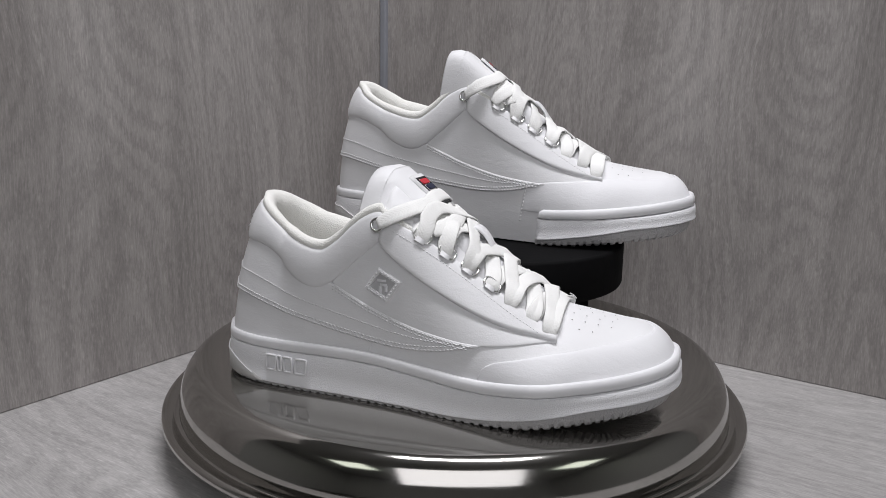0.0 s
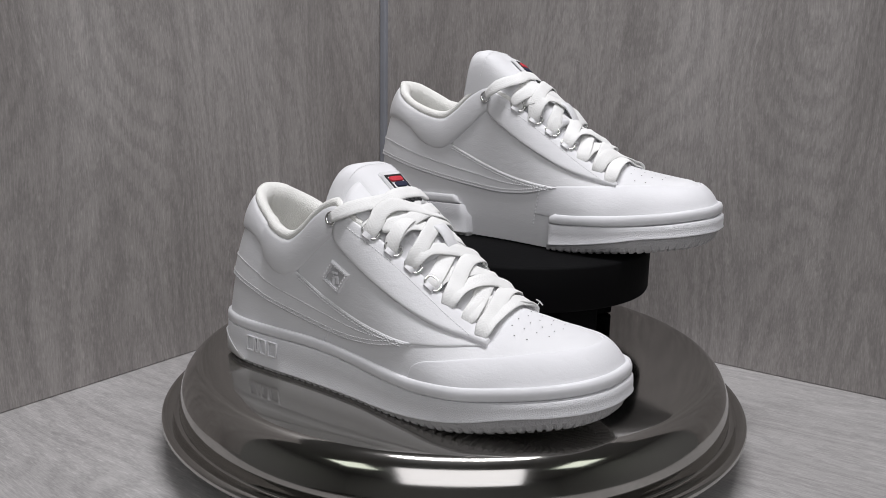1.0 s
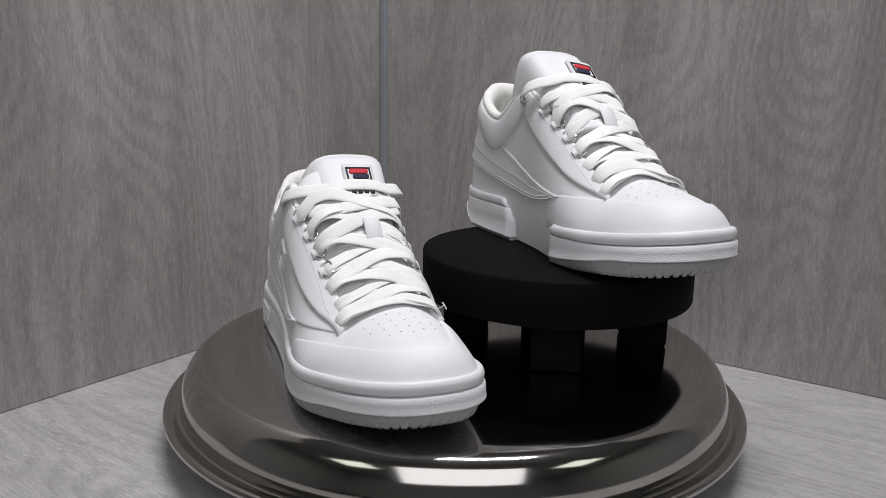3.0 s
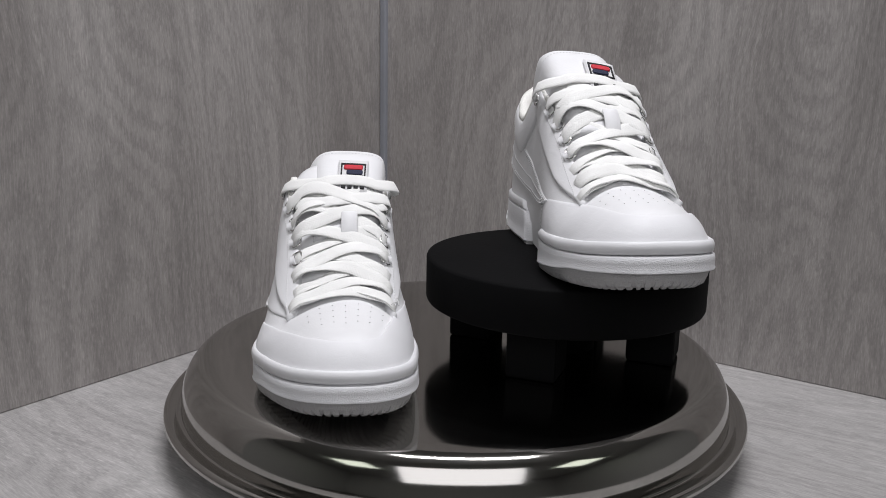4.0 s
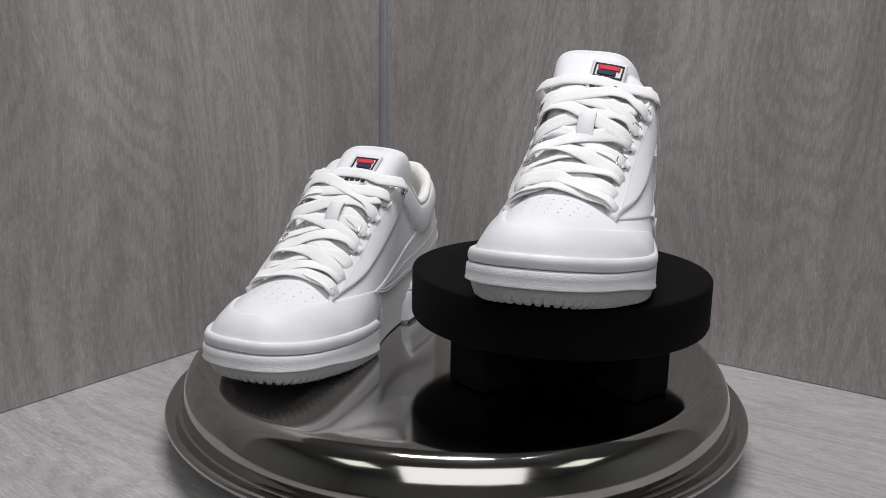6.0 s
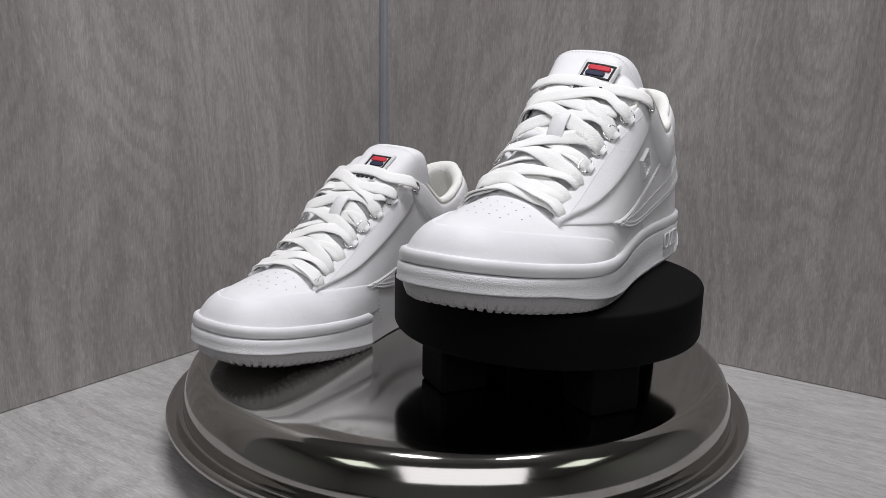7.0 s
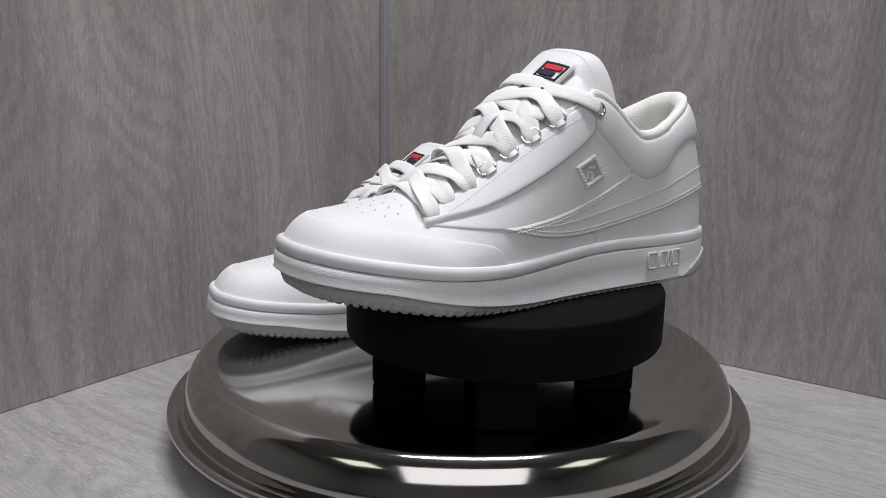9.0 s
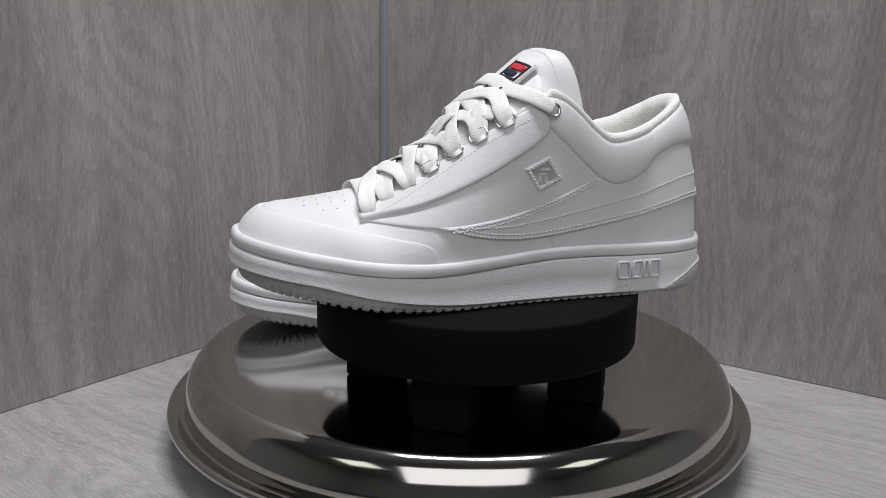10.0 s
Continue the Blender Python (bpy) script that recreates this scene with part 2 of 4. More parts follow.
# the dim shop room round it
bm = bmesh.new()
box(bm, (5.0, 5.0, 0.05), (0, -0.8, -0.80))
tagged(part("floor", bm, M_FLOOR, None, smooth=False), "dark floor of the dim room", "floor", kind="structure")
for nm, sz, ce in (("wall_north", (5.0, 0.1, 2.5), (0, 1.75, 0.43)), ("wall_south", (5.0, 0.1, 3.2), (0, -3.35, 0.8)),
                   ("wall_east", (0.1, 5.0, 3.2), (2.55, -0.8, 0.8)), ("wall_west", (0.1, 5.0, 3.2), (-2.55, -0.8, 0.8))):
    bm = bmesh.new()
    box(bm, sz, ce)
    tagged(part(nm, bm, M_ROOM, None, smooth=False), "plain grey wall of the dim room", "wall", kind="structure")
bm = bmesh.new()
box(bm, (5.2, 5.2, 0.1), (0, -0.8, 1.72))
tagged(part("ceiling", bm, M_ROOM, None, smooth=False), "plain grey ceiling of the dim room", "ceiling", kind="structure")

def ceiling_light(x, y):
    """A square panel light with a thin metal frame under the ceiling."""
    lamp = tagged(new("ceiling_light"), "square pale panel light under the grey ceiling", "ceiling light", group="ceiling lights")
    lamp.matrix_world = pose(x, y, 1.67)
    bm = bmesh.new()
    for sx, sy, cx, cy in ((0.64, 0.02, 0, 0.31), (0.64, 0.02, 0, -0.31), (0.02, 0.60, 0.31, 0), (0.02, 0.60, -0.31, 0)):
        box(bm, (sx, sy, 0.03), (cx, cy, -0.015), 0.002)
    part("frame", bm, M_TRIM, lamp, smooth=False)
    bm = bmesh.new()
    box(bm, (0.60, 0.60, 0.012), (0, 0, -0.012), 0.002)
    part("diffuser", bm, M_DIFFUSER, lamp, "pale glowing diffuser", smooth=False)


ceiling_light(-1.35, -1.55)
ceiling_light(1.65, -1.15)

# ---- turntable: polished steel platter on a low drum ----
TOP = 0.0628          # height of the platter's flat top
turntable = tagged(new("turntable"), "round polished steel turntable platter on a dark drum", "turntable")
turntable.empty_display_size = 0.05


def arc(r0, z0, r1, z1, bulge, n):
    """Points on a quarter bend from (r0, z0) to (r1, z1) that leaves level and arrives upright."""
    return [(r0 + (r1 - r0) * math.sin(k) ** bulge, z1 + (z0 - z1) * math.cos(k) ** bulge) for k in (math.pi / 2 * i / n for i in range(n + 1))]


prof = [(0.0001, TOP), (0.06, TOP), (0.12, TOP), (0.172, TOP - 0.0002), (0.178, TOP - 0.0006)]
prof += arc(0.181, TOP - 0.0010, 0.1975, TOP - 0.0265, 1.12, 12)
prof += [(0.1976, TOP - 0.0315), (0.1972, TOP - 0.0335), (0.1985, TOP - 0.0345), (0.2015, TOP - 0.0338), (0.2055, TOP - 0.0322),
         (0.2082, TOP - 0.0322), (0.2095, TOP - 0.0338), (0.2098, TOP - 0.0358), (0.2088, TOP - 0.0376), (0.2065, TOP - 0.0382),
         (0.198, TOP - 0.037), (0.19, TOP - 0.030), (0.17, TOP - 0.006), (0.0001, TOP - 0.005)]
v, f = lathe(prof, 160)
link_mesh("platter", v, f, M_STEEL, turntable, "polished stainless steel platter with rolled rim").location = (-0.0018, -0.0004, 0)
bm = bmesh.new()
bmesh.ops.create_cone(bm, cap_ends=True, segments=64, radius1=0.15, radius2=0.15, depth=0.0565)
bmesh.ops.translate(bm, verts=bm.verts, vec=(0, 0, 0.0283))
part("drum", bm, M_BLACK, turntable, "black drum under the platter", smooth=False)

# ---- riser: black round stand with block legs ----
riser = tagged(new("display_riser"), "matte black round wooden riser with block legs", "riser")
v, f = lathe([(0.0001, 0.0682), (0.0985, 0.0682), (0.1005, 0.0677), (0.1012, 0.0662), (0.1012, 0.0377), (0.1005, 0.0362), (0.0985, 0.0355), (0.0001, 0.0355)], 96)
link_mesh("disc", v, f, M_BLACK, riser, "thick black disc with eased edges")
for i in range(4):
    a = radians(44 + 90 * i)
    bm = bmesh.new()
    box(bm, (0.033, 0.034, 0.0352), (0.067, 0, 0.0177), 0.0025)
    bmesh.ops.transform(bm, matrix=Matrix.Rotation(a, 4, "Z"), verts=bm.verts)
    part("leg", bm, M_BLACK, riser, smooth=False)
v, f = lathe([(0.0001, 0.0353), (0.024, 0.0353), (0.0245, 0.0348), (0.0245, 0.0006), (0.024, 0.0001), (0.0001, 0.0001)], 40)
link_mesh("hub", v, f, M_BLACK, riser)

# ---- the sneakers ----
# Shoe space: x from the heel to the toe, y to the outer side, z up from the ground.
OUTLINE = [(-0.0015, 0.0000), (0.0035, 0.0125), (0.0125, 0.0247), (0.0321, 0.0333), (0.0600, 0.0367), (0.1000, 0.0387), (0.1398, 0.0428), (0.1797,
           0.0499), (0.2151, 0.0522), (0.2445, 0.0435), (0.2664, 0.0336), (0.2822, 0.0219), (0.2905, 0.0075), (0.2925, -0.0070), (0.2912, -0.0215), (0.2818,
           -0.0345), (0.2651, -0.0430), (0.2397, -0.0475), (0.2101, -0.0497), (0.1751, -0.0472), (0.1401, -0.0405), (0.1000, -0.0366), (0.0600, -0.0361),
           (0.0321, -0.0331), (0.0123, -0.0250), (0.0018, -0.0135)]
TOE_I = 13


def spline(points, closed, step):
    out = []
    n = len(points)
    for i in range(n if closed else n - 1):
        p = [Vector(points[(i + k) % n] if closed else points[min(max(i + k, 0), n - 1)]) for k in (-1, 0, 1, 2)]
        for q in range(step):
            t = q / step
            out.append(0.5 * (2 * p[1] + (p[2] - p[0]) * t + (2 * p[0] - 5 * p[1] + 4 * p[2] - p[3]) * t * t
                              + (3 * p[1] - p[0] - 3 * p[2] + p[3]) * t ** 3))
    if not closed:
        out.append(Vector(points[-1]))
    return out


_loop = spline(OUTLINE, True, 14)
_lat = _loop[:TOE_I * 14 + 1]
_med = [_loop[0]] + _loop[:TOE_I * 14 - 1:-1]


class Half:
    """One side of the outline, by arc length from the heel's middle to the toe's tip."""

    def __init__(self, pts):
        self.x = np.array([p[0] for p in pts])
        self.y = np.array([p[1] for p in pts])
        d = np.hypot(np.diff(self.x), np.diff(self.y))
        self.a = np.concatenate([[0], np.cumsum(d)])
        self.length = self.a[-1]

    def at(self, a):
        return float(np.interp(a, self.a, self.x)), float(np.interp(a, self.a, self.y))

    def a_of(self, s):
        return float(np.interp(s, self.x, self.a))


HALF = {1: Half(_lat), -1: Half(_med)}


def tab(*pairs):
    xs, ys = [p[0] for p in pairs], [p[1] for p in pairs]

    def value(s):
        # smooth monotone-ish blend between the stations
        if s <= xs[0]:
            return ys[0]
        if s >= xs[-1]:
            return ys[-1]
        i = max(k for k in range(len(xs)) if xs[k] <= s)
        i = min(i, len(xs) - 2)

        def slope(k):
            if k == 0:
                return (ys[1] - ys[0]) / (xs[1] - xs[0])
            if k == len(xs) - 1:
                return (ys[-1] - ys[-2]) / (xs[-1] - xs[-2])
            return (ys[k + 1] - ys[k - 1]) / (xs[k + 1] - xs[k - 1])
        h = xs[i + 1] - xs[i]
        t = (s - xs[i]) / h
        return ((2 * t ** 3 - 3 * t * t + 1) * ys[i] + (t ** 3 - 2 * t * t + t) * h * slope(i)
                + (3 * t * t - 2 * t ** 3) * ys[i + 1] + (t ** 3 - t * t) * h * slope(i + 1))
    return value


BOTTOM = tab((-0.003, 0.003), (0.015, 0.0), (0.15, 0.0), (0.20, 0.0008), (0.23, 0.0034), (0.255, 0.0066), (0.28, 0.0102), (0.295, 0.0132))
BAND = tab((-0.003, 0.004), (0.02, 0.0025), (0.15, 0.0028), (0.184, 0.0048), (0.21, 0.0085), (0.23, 0.0123), (0.25, 0.0168), (0.267, 0.0194), (0.28, 0.0216), (0.295, 0.0240))
LIP = tab((-0.003, 0.0300), (0.05, 0.0305), (0.11, 0.0312), (0.15, 0.0286), (0.184, 0.0272), (0.205, 0.0284), (0.23, 0.0306), (0.254, 0.0338), (0.27, 0.0364), (0.282, 0.0386), (0.295, 0.0408))
SPINE_Z = tab((0.05, 0.146), (0.10, 0.146), (0.12, 0.132), (0.1386, 0.1170), (0.169, 0.0946), (0.20, 0.0755), (0.222, 0.0638), (0.24, 0.0594), (0.262, 0.0562))
SPINE_Y = tab((0.05, 0.0), (0.12, -0.0040), (0.166, -0.0045), (0.222, -0.0070), (0.262, -0.0060))
POWER = tab((0.05, 1.72), (0.075, 3.3), (0.105, 3.9), (0.130, 4.6), (0.145, 3.6), (0.16, 2.75), (0.20, 1.8), (0.222, 1.75), (0.245, 2.9), (0.262, 3.6))
LEAN = tab((0.205, 0.0), (0.222, 0.10), (0.245, 0.34), (0.262, 0.44))
TOPLINE = tab((-0.003, 0.1150), (0.004, 0.1138), (0.014, 0.1110), (0.035, 0.1040), (0.055, 0.0970), (0.079, 0.0926), (0.091, 0.0995), (0.100, 0.1080), (0.109, 0.1150), (0.118, 0.1178), (0.131, 0.1135))
EDGE = tab((0.118, 0.1165), (0.125, 0.1135), (0.1425, 0.1035), (0.157, 0.0940), (0.170, 0.0855), (0.183, 0.0768), (0.196, 0.0685), (0.209, 0.0608), (0.2215, 0.0540), (0.226, 0.0520))


def column(side, a):
    """Base, spine point, base height, spine height and power of the upper's column at arc length a."""
    h = HALF[side]
    x, y = h.at(a)
    s = min(max(x, 0.05), 0.262)
    k = 0.0022
    if side == -1:
        k += 0.0015 * min(max((x - 0.094) / 0.014, 0), 1) * min(max((0.186 - x) / 0.014, 0), 1)
    spine = Vector((s, SPINE_Y(s), 0))
    base = Vector((x, y, 0))
    base = base + (spine - base).normalized() * k
    power = POWER(s)
    if side == -1:
        # the inner side of the heel and collar stands fuller
        power += 0.65 * min(max(-y / 0.024, 0), 1) * min(max((0.110 - s) / 0.03, 0), 1) * min(max((x - 0.012) / 0.03, 0), 1)
    return base, spine, LIP(x) - 0.004, SPINE_Z(s), power


def shell(side, a, z):
    base, spine, z0, z1, n = column(side, a)
    t = min(max((z - z0) / (z1 - z0), 0.0), 1.0)
    hor = max(1 - t ** n, 0.0) ** (1 / n) * (1 - LEAN(spine.x) * t)
    p = spine + (base - spine) * hor
    return Vector((p.x, p.y, z if z < z1 else z1))


def skin(side, a, z, off=0.0):
    """Point of the upper's surface at arc length a and height z, pushed out by off."""
    p = shell(side, a, z)
    if off == 0.0:
        return p
    e = 0.0012
    da = shell(side, min(a + e, HALF[side].length), z) - shell(side, max(a - e, 0), z)
    _, _, z0, z1, _ = column(side, a)
    zc = min(z, z1 - 2 * e)
    dz = shell(side, a, zc + e) - shell(side, a, zc - e)
    n = da.cross(dz)
    if n.length < 1e-12:
        return p
    n.normalize()
    if n.dot(Vector((p.x - min(max(p.x, 0.05), 0.262), p.y, 0.02 if z > 0.05 else 0.0))) < 0:
        n = -n
    return p + n * off


def at_s(side, s, z, off=0.0):
    return skin(side, HALF[side].a_of(s), z, off)


def top_z(s, y):
    """Height of the upper's top over (s, y)."""
    side = 1 if y > SPINE_Y(s) else -1
    base, spine, z0, z1, n = column(side, HALF[side].a_of(s))
    hor = min(abs((y - spine.y) / (base.y - spine.y)), 1.0)
    lean = LEAN(spine.x)
    lo, hi = 0.0, 1.0
    for _ in range(22):
        t = (lo + hi) / 2
        if max(1 - t ** n, 0.0) ** (1 / n) * (1 - lean * t) > hor:
            lo = t
        else:
            hi = t
    return z0 + (z1 - z0) * lo


def run(start, stop, n, via=""):
    """Stations (side, arc length) from start to stop, each (side, s); via heel or toe where the side changes."""
    (sa, xa), (sb, xb) = start, stop
    a, b = HALF[sa].a_of(xa), HALF[sb].a_of(xb)
    if sa == sb:
        return [(sa, a + (b - a) * i / n) for i in range(n + 1)]
    la, lb = HALF[sa].length, HALF[sb].length
    da, db = (a, b) if via == "heel" else (la - a, lb - b)
    out = []
    for i in range(n + 1):
        d = (da + db) * i / n
        if d < da:
            out.append((sa, a - d if via == "heel" else a + d))
        else:
            out.append((sb, d - da if via == "heel" else lb - (d - da)))
    return out


def panel(path, lo, hi, nz, thick, puff=0.0, soft=0.0007, fade=0.0):
    """A raised piece of leather between two height curves (side, s) along a run of stations."""
    path = [path[0]] + path + [path[-1]]
    rows = []
    for k, (side, a) in enumerate(path):
        u = min(max((k - 1) / (len(path) - 3), 0.0), 1.0)
        s = HALF[side].at(a)[0]
        zl, zh = lo(side, s), hi(side, s)
        e = min(soft / max(zh - zl, 1e-4), 0.2)
        vs = [0.0, e * 0.35, e, e * 2.2] + [e * 2.2 + (1 - 4.4 * e) * q / nz for q in range(1, nz)] + [1 - e * 2.2, 1 - e, 1 - e * 0.35, 1.0]
        end = k in (0, len(path) - 1)
        row = []
        for q, v in enumerate(vs):
            edge = min(q, len(vs) - 1 - q)
            off = (-0.0006, thick * 0.62, thick * 0.92, thick)[edge] if edge < 4 else thick
            if fade and edge:
                off *= 0.30 + 0.70 * min((1 - u) / fade, u / fade, 1.0)
            off += puff * max(math.sin(math.pi * v), 0) ** 0.7 * (1 - abs(2 * u - 1) ** 6) if puff else 0
            row.append(skin(side, a, zl + (zh - zl) * v, -0.0006 if end else off))
        rows.append(row)
    return sheet(rows)


def stitches(points, out, pitch=0.0027, length=0.0019, w=0.00055):
    """Small raised threads along a line of (place, normal)."""
    pieces = []
    run, due = 0.0, 0.0
    for (p, n), (q, n2) in zip(points, points[1:]):
        seg = (q - p).length
        while due <= run + seg and seg > 1e-9:
            t = (due - run) / seg
            c, nn, d = p.lerp(q, t), n.lerp(n2, t).normalized(), (q - p).normalized()
            b = nn.cross(d)
            vs = []
            for k, (l, hh) in enumerate(((-1, -0.2), (-0.55, 1), (0.55, 1), (1, -0.2))):
                for sgn in (-1, 1):
                    vs.append(c + d * (l * length / 2) + b * (sgn * w * (1.0 if k in (1, 2) else 0.7)) + nn * (hh * w * 0.9))
            fs = [(0, 1, 3, 2), (2, 3, 5, 4), (4, 5, 7, 6), (0, 2, 4, 6), (1, 7, 5, 3)]
            pieces.append((vs, fs))
            due += pitch
        run += seg
    out += pieces


def seam_line(side, curve, s0, s1, off, n=60, dz=0.0):
    h = HALF[side]
    a0, a1 = h.a_of(s0), h.a_of(s1)
    out = []
    for i in range(n + 1):
        a = a0 + (a1 - a0) * i / n
        z = curve(h.at(a)[0]) + dz
        p0, p1 = skin(side, a, z, off), skin(side, a, z, off + 0.001)
        out.append((p1.lerp(p0, 1.0), (p1 - p0).normalized()))
    return out


def ribbon(path, normals, width, thick, twist=0.0):
    rows = []
    n = len(path)
    sec = [(-0.5, 0.0), (-0.44, 0.42), (-0.2, 0.5), (0.2, 0.5), (0.44, 0.42), (0.5, 0.0), (0.44, -0.42), (0.0, -0.5), (-0.44, -0.42)]
    for i in range(n):
        t = (path[min(i + 1, n - 1)] - path[max(i - 1, 0)]).normalized()
        nn = normals[i] - t * normals[i].dot(t)
        nn.normalize()
        b = t.cross(nn)
        k = 1.0 - 0.42 * twist * max(abs(2 * i / (n - 1) - 1) * 6 - 5, 0)
        rows.append([path[i] + b * (x * width * k) + nn * (y * thick) for x, y in sec])
    v, f = sheet(rows, closed_u=True)
    m = len(sec)
    f += [tuple(range(m)), tuple(range((n - 1) * m, n * m))]
    return v, f


STRIPE_HI = tab((-0.003, 0.0905), (0.027, 0.0905), (0.0464, 0.0840), (0.060, 0.0750), (0.075, 0.0700), (0.085, 0.0726), (0.0885, 0.0722), (0.100, 0.0672), (0.116, 0.0605), (0.1418, 0.0528), (0.165, 0.0490), (0.1835, 0.0472))
STRIPE_LO = tab((-0.003, 0.0570), (0.02, 0.0560), (0.06, 0.0480), (0.106, 0.0402), (0.1343, 0.0378), (0.16, 0.0402), (0.1835, 0.0462))
STRIPE_MID = tab((-0.003, 0.0715), (0.023, 0.0700), (0.06, 0.0610), (0.106, 0.0515), (0.1418, 0.0462), (0.178, 0.0466))
SWOOP = tab((-0.003, 0.0885), (0.027, 0.0885), (0.0464, 0.0818), (0.060, 0.0722), (0.075, 0.0676), (0.086, 0.0715), (0.0965, 0.0800), (0.108, 0.0905), (0.1204, 0.1015), (0.131, 0.1122))
SEAM = tab((0.117, 0.1030), (0.1228, 0.0955), (0.140, 0.0835), (0.1593, 0.0722), (0.1885, 0.0588), (0.214, 0.0512), (0.226, 0.0488))
CAP = {1: tab((0.1845, 0.0285), (0.187, 0.0345), (0.193, 0.0385), (0.204, 0.0408), (0.2286, 0.0446), (0.252, 0.0486), (0.275, 0.0516), (0.295, 0.0526)),
       -1: tab((0.166, 0.0290), (0.1665, 0.0440), (0.178, 0.0475), (0.20, 0.0490), (0.222, 0.0500), (0.24, 0.0518), (0.27, 0.0520), (0.295, 0.0526))}


def build_shoe(name, m, label, tip=(0.1050, -0.0065, 0.1478), label_w=0.08, label_u=-0.022, label_k=1.02, lace_u=0.555, roll_y=0.09, keeper_y=0.0015, lean_x=0.0, lean_y=0.0):
    """m = 1: a left shoe, m = -1: a right one; the upper may lean forward at the heel and inward."""
    shoe = tagged(new(name), label, "sneaker", group="pair of sneakers")

    def cord(path, nor, width, thick, lab="flat white woven lace"):
        """A lace strand, with its length and breadth kept for the weave."""
        ob = put("lace_strand", ribbon(path, nor, width, thick, 1.0), M_LACE, lab=lab)
        reach = list(itertools.accumulate([0.0] + [(q - p).length for p, q in zip(path, path[1:])]))
        sides = (-0.5, -0.44, -0.2, 0.2, 0.44, 0.5, 0.44, 0.0, -0.44)
        ob.data.attributes.new("lace_along", "FLOAT", "POINT").data.foreach_set("value", [d for d in reach for _ in sides])
        ob.data.attributes.new("lace_across", "FLOAT", "POINT").data.foreach_set("value", [x * width for _ in reach for x in sides])
        return ob

    def put(nm, vf, material, parent=None, lab="", smooth=True):
        out = []
        for v in vf[0]:
            h = max(v.z - 0.032, 0.0)
            w = min(max((0.10 - v.x) / 0.06, 0.0), 1.0)
            out.append(Vector((v.x + lean_x * h * w, (v.y - lean_y * h) * m, v.z)))
        return link_mesh(nm, out, vf[1], material, parent or shoe, lab, smooth)

    # -- sole --
    ring = []
    for side in (1, -1):
        h = HALF[side]
        n = 110
        seq = [(side, h.length * i / n) for i in range(n)] if side == 1 else [(side, h.length * (1 - i / n)) for i in range(n)]
        ring += seq

    def plan(k, off):
        side, a = ring[k]
        x, y = HALF[side].at(a)
        p, q = ring[k - 1], ring[(k + 1) % len(ring)]
        (x0, y0), (x1, y1) = HALF[p[0]].at(p[1]), HALF[q[0]].at(q[1])
        t = Vector((x1 - x0, y1 - y0, 0)).normalized()
        out = Vector((t.y, -t.x, 0))
        if out.dot(Vector((x - min(max(x, 0.05), 0.25), y, 0))) < 0:
            out = -out
        return Vector((x, y, 0)) + out * off, x, side

    def gap(x, side, rel):
        """1 in the hollow of the inner side's arch, 0 elsewhere."""
        if side == 1:
            return 0.0
        lo = 0.1050 - max(rel - 0.50, 0) * 0.022
        hi = 0.1790 + max(rel - 0.75, 0) * 0.010
        return min(max((x - lo) / 0.0022, 0), 1) * min(max((hi - x) / 0.0022, 0), 1)

    rows = []
    for q in range(16):
        row = []
        for k in range(len(ring)):
            _, x, side = plan(k, 0)
            zb, zt = BAND(x), LIP(x)
            bead = 0.0060 + 0.0008 * min(max((x - 0.12) / 0.10, 0), 1)
            zl = zt - bead
            mid = zb + (zl - zb) * 0.55
            toe = min(max((x - 0.215) / 0.06, 0), 1)
            fore = min(max((x - 0.12) / 0.10, 0), 1)
            w = 0.0006 + 0.0018 * toe
            r = 0.0005 + 0.0007 * fore
            prof = [(-0.010, zb + 0.0002), (-0.0012, zb), (w + 0.0003, zb + 0.0002), (w + 0.0005, zb + 0.0008), (w, zb + 0.0013), (w, mid), (w * 0.85, zl - 0.0010),
                    (w * 0.5, zl - 0.0004), (-0.0020, zl), (r * 0.3, zl + 0.0005), (r * 0.8, zl + 0.0014), (r, zl + bead * 0.45), (r * 0.9, zl + bead * 0.75),
                    (r * 0.1, zt + 0.0004), (-0.0014, zt + 0.0010), (-0.0040, zt)]
            o, z = prof[q]
            g = gap(x, side, (z - zb) / (zt - zb))
            o = o * (1 - g) + g * -0.0095
            if g > 0:
                z = z + g * (min(z, 0.024) - z)
            p, _, _ = plan(k, o)
            p.z = z
            row.append(p)
        rows.append(row)
    put("midsole_band", sheet(rows[:9], closed_u=True), M_RUBBER, lab="white stippled rubber sidewall")
    put("midsole_bead", sheet(rows[8:], closed_u=True), M_BEAD, lab="smooth rounded white rubber lip")
    # outsole: curved-in edge with small teeth below, and a flat underside
    orow = [[] for _ in range(6)]
    seq = []
    for side in (1, -1):
        n = 440
        seq += [(side, HALF[side].length * (i / n if side == 1 else 1 - i / n)) for i in range(n)]
    length = 0.0
    prev = None
    for side, a in seq:
        x, y = HALF[side].at(a)
        c = Vector((min(max(x, 0.05), 0.25), 0, 0))
        p = Vector((x, y, 0))
        inw = (c - p).normalized()
        if prev:
            length += (p - prev).length
        prev = p
        tooth = (length % 0.0058) < 0.0036
        zb, zt = BOTTOM(x), BAND(x)
        hgt = zt - zb
        draw = 0.0014 + max(hgt - 0.003, 0) * 0.62
        dz = 0.0 if tooth else min(0.0011, hgt * 0.5)
        dn = 0.0 if tooth else 0.0011
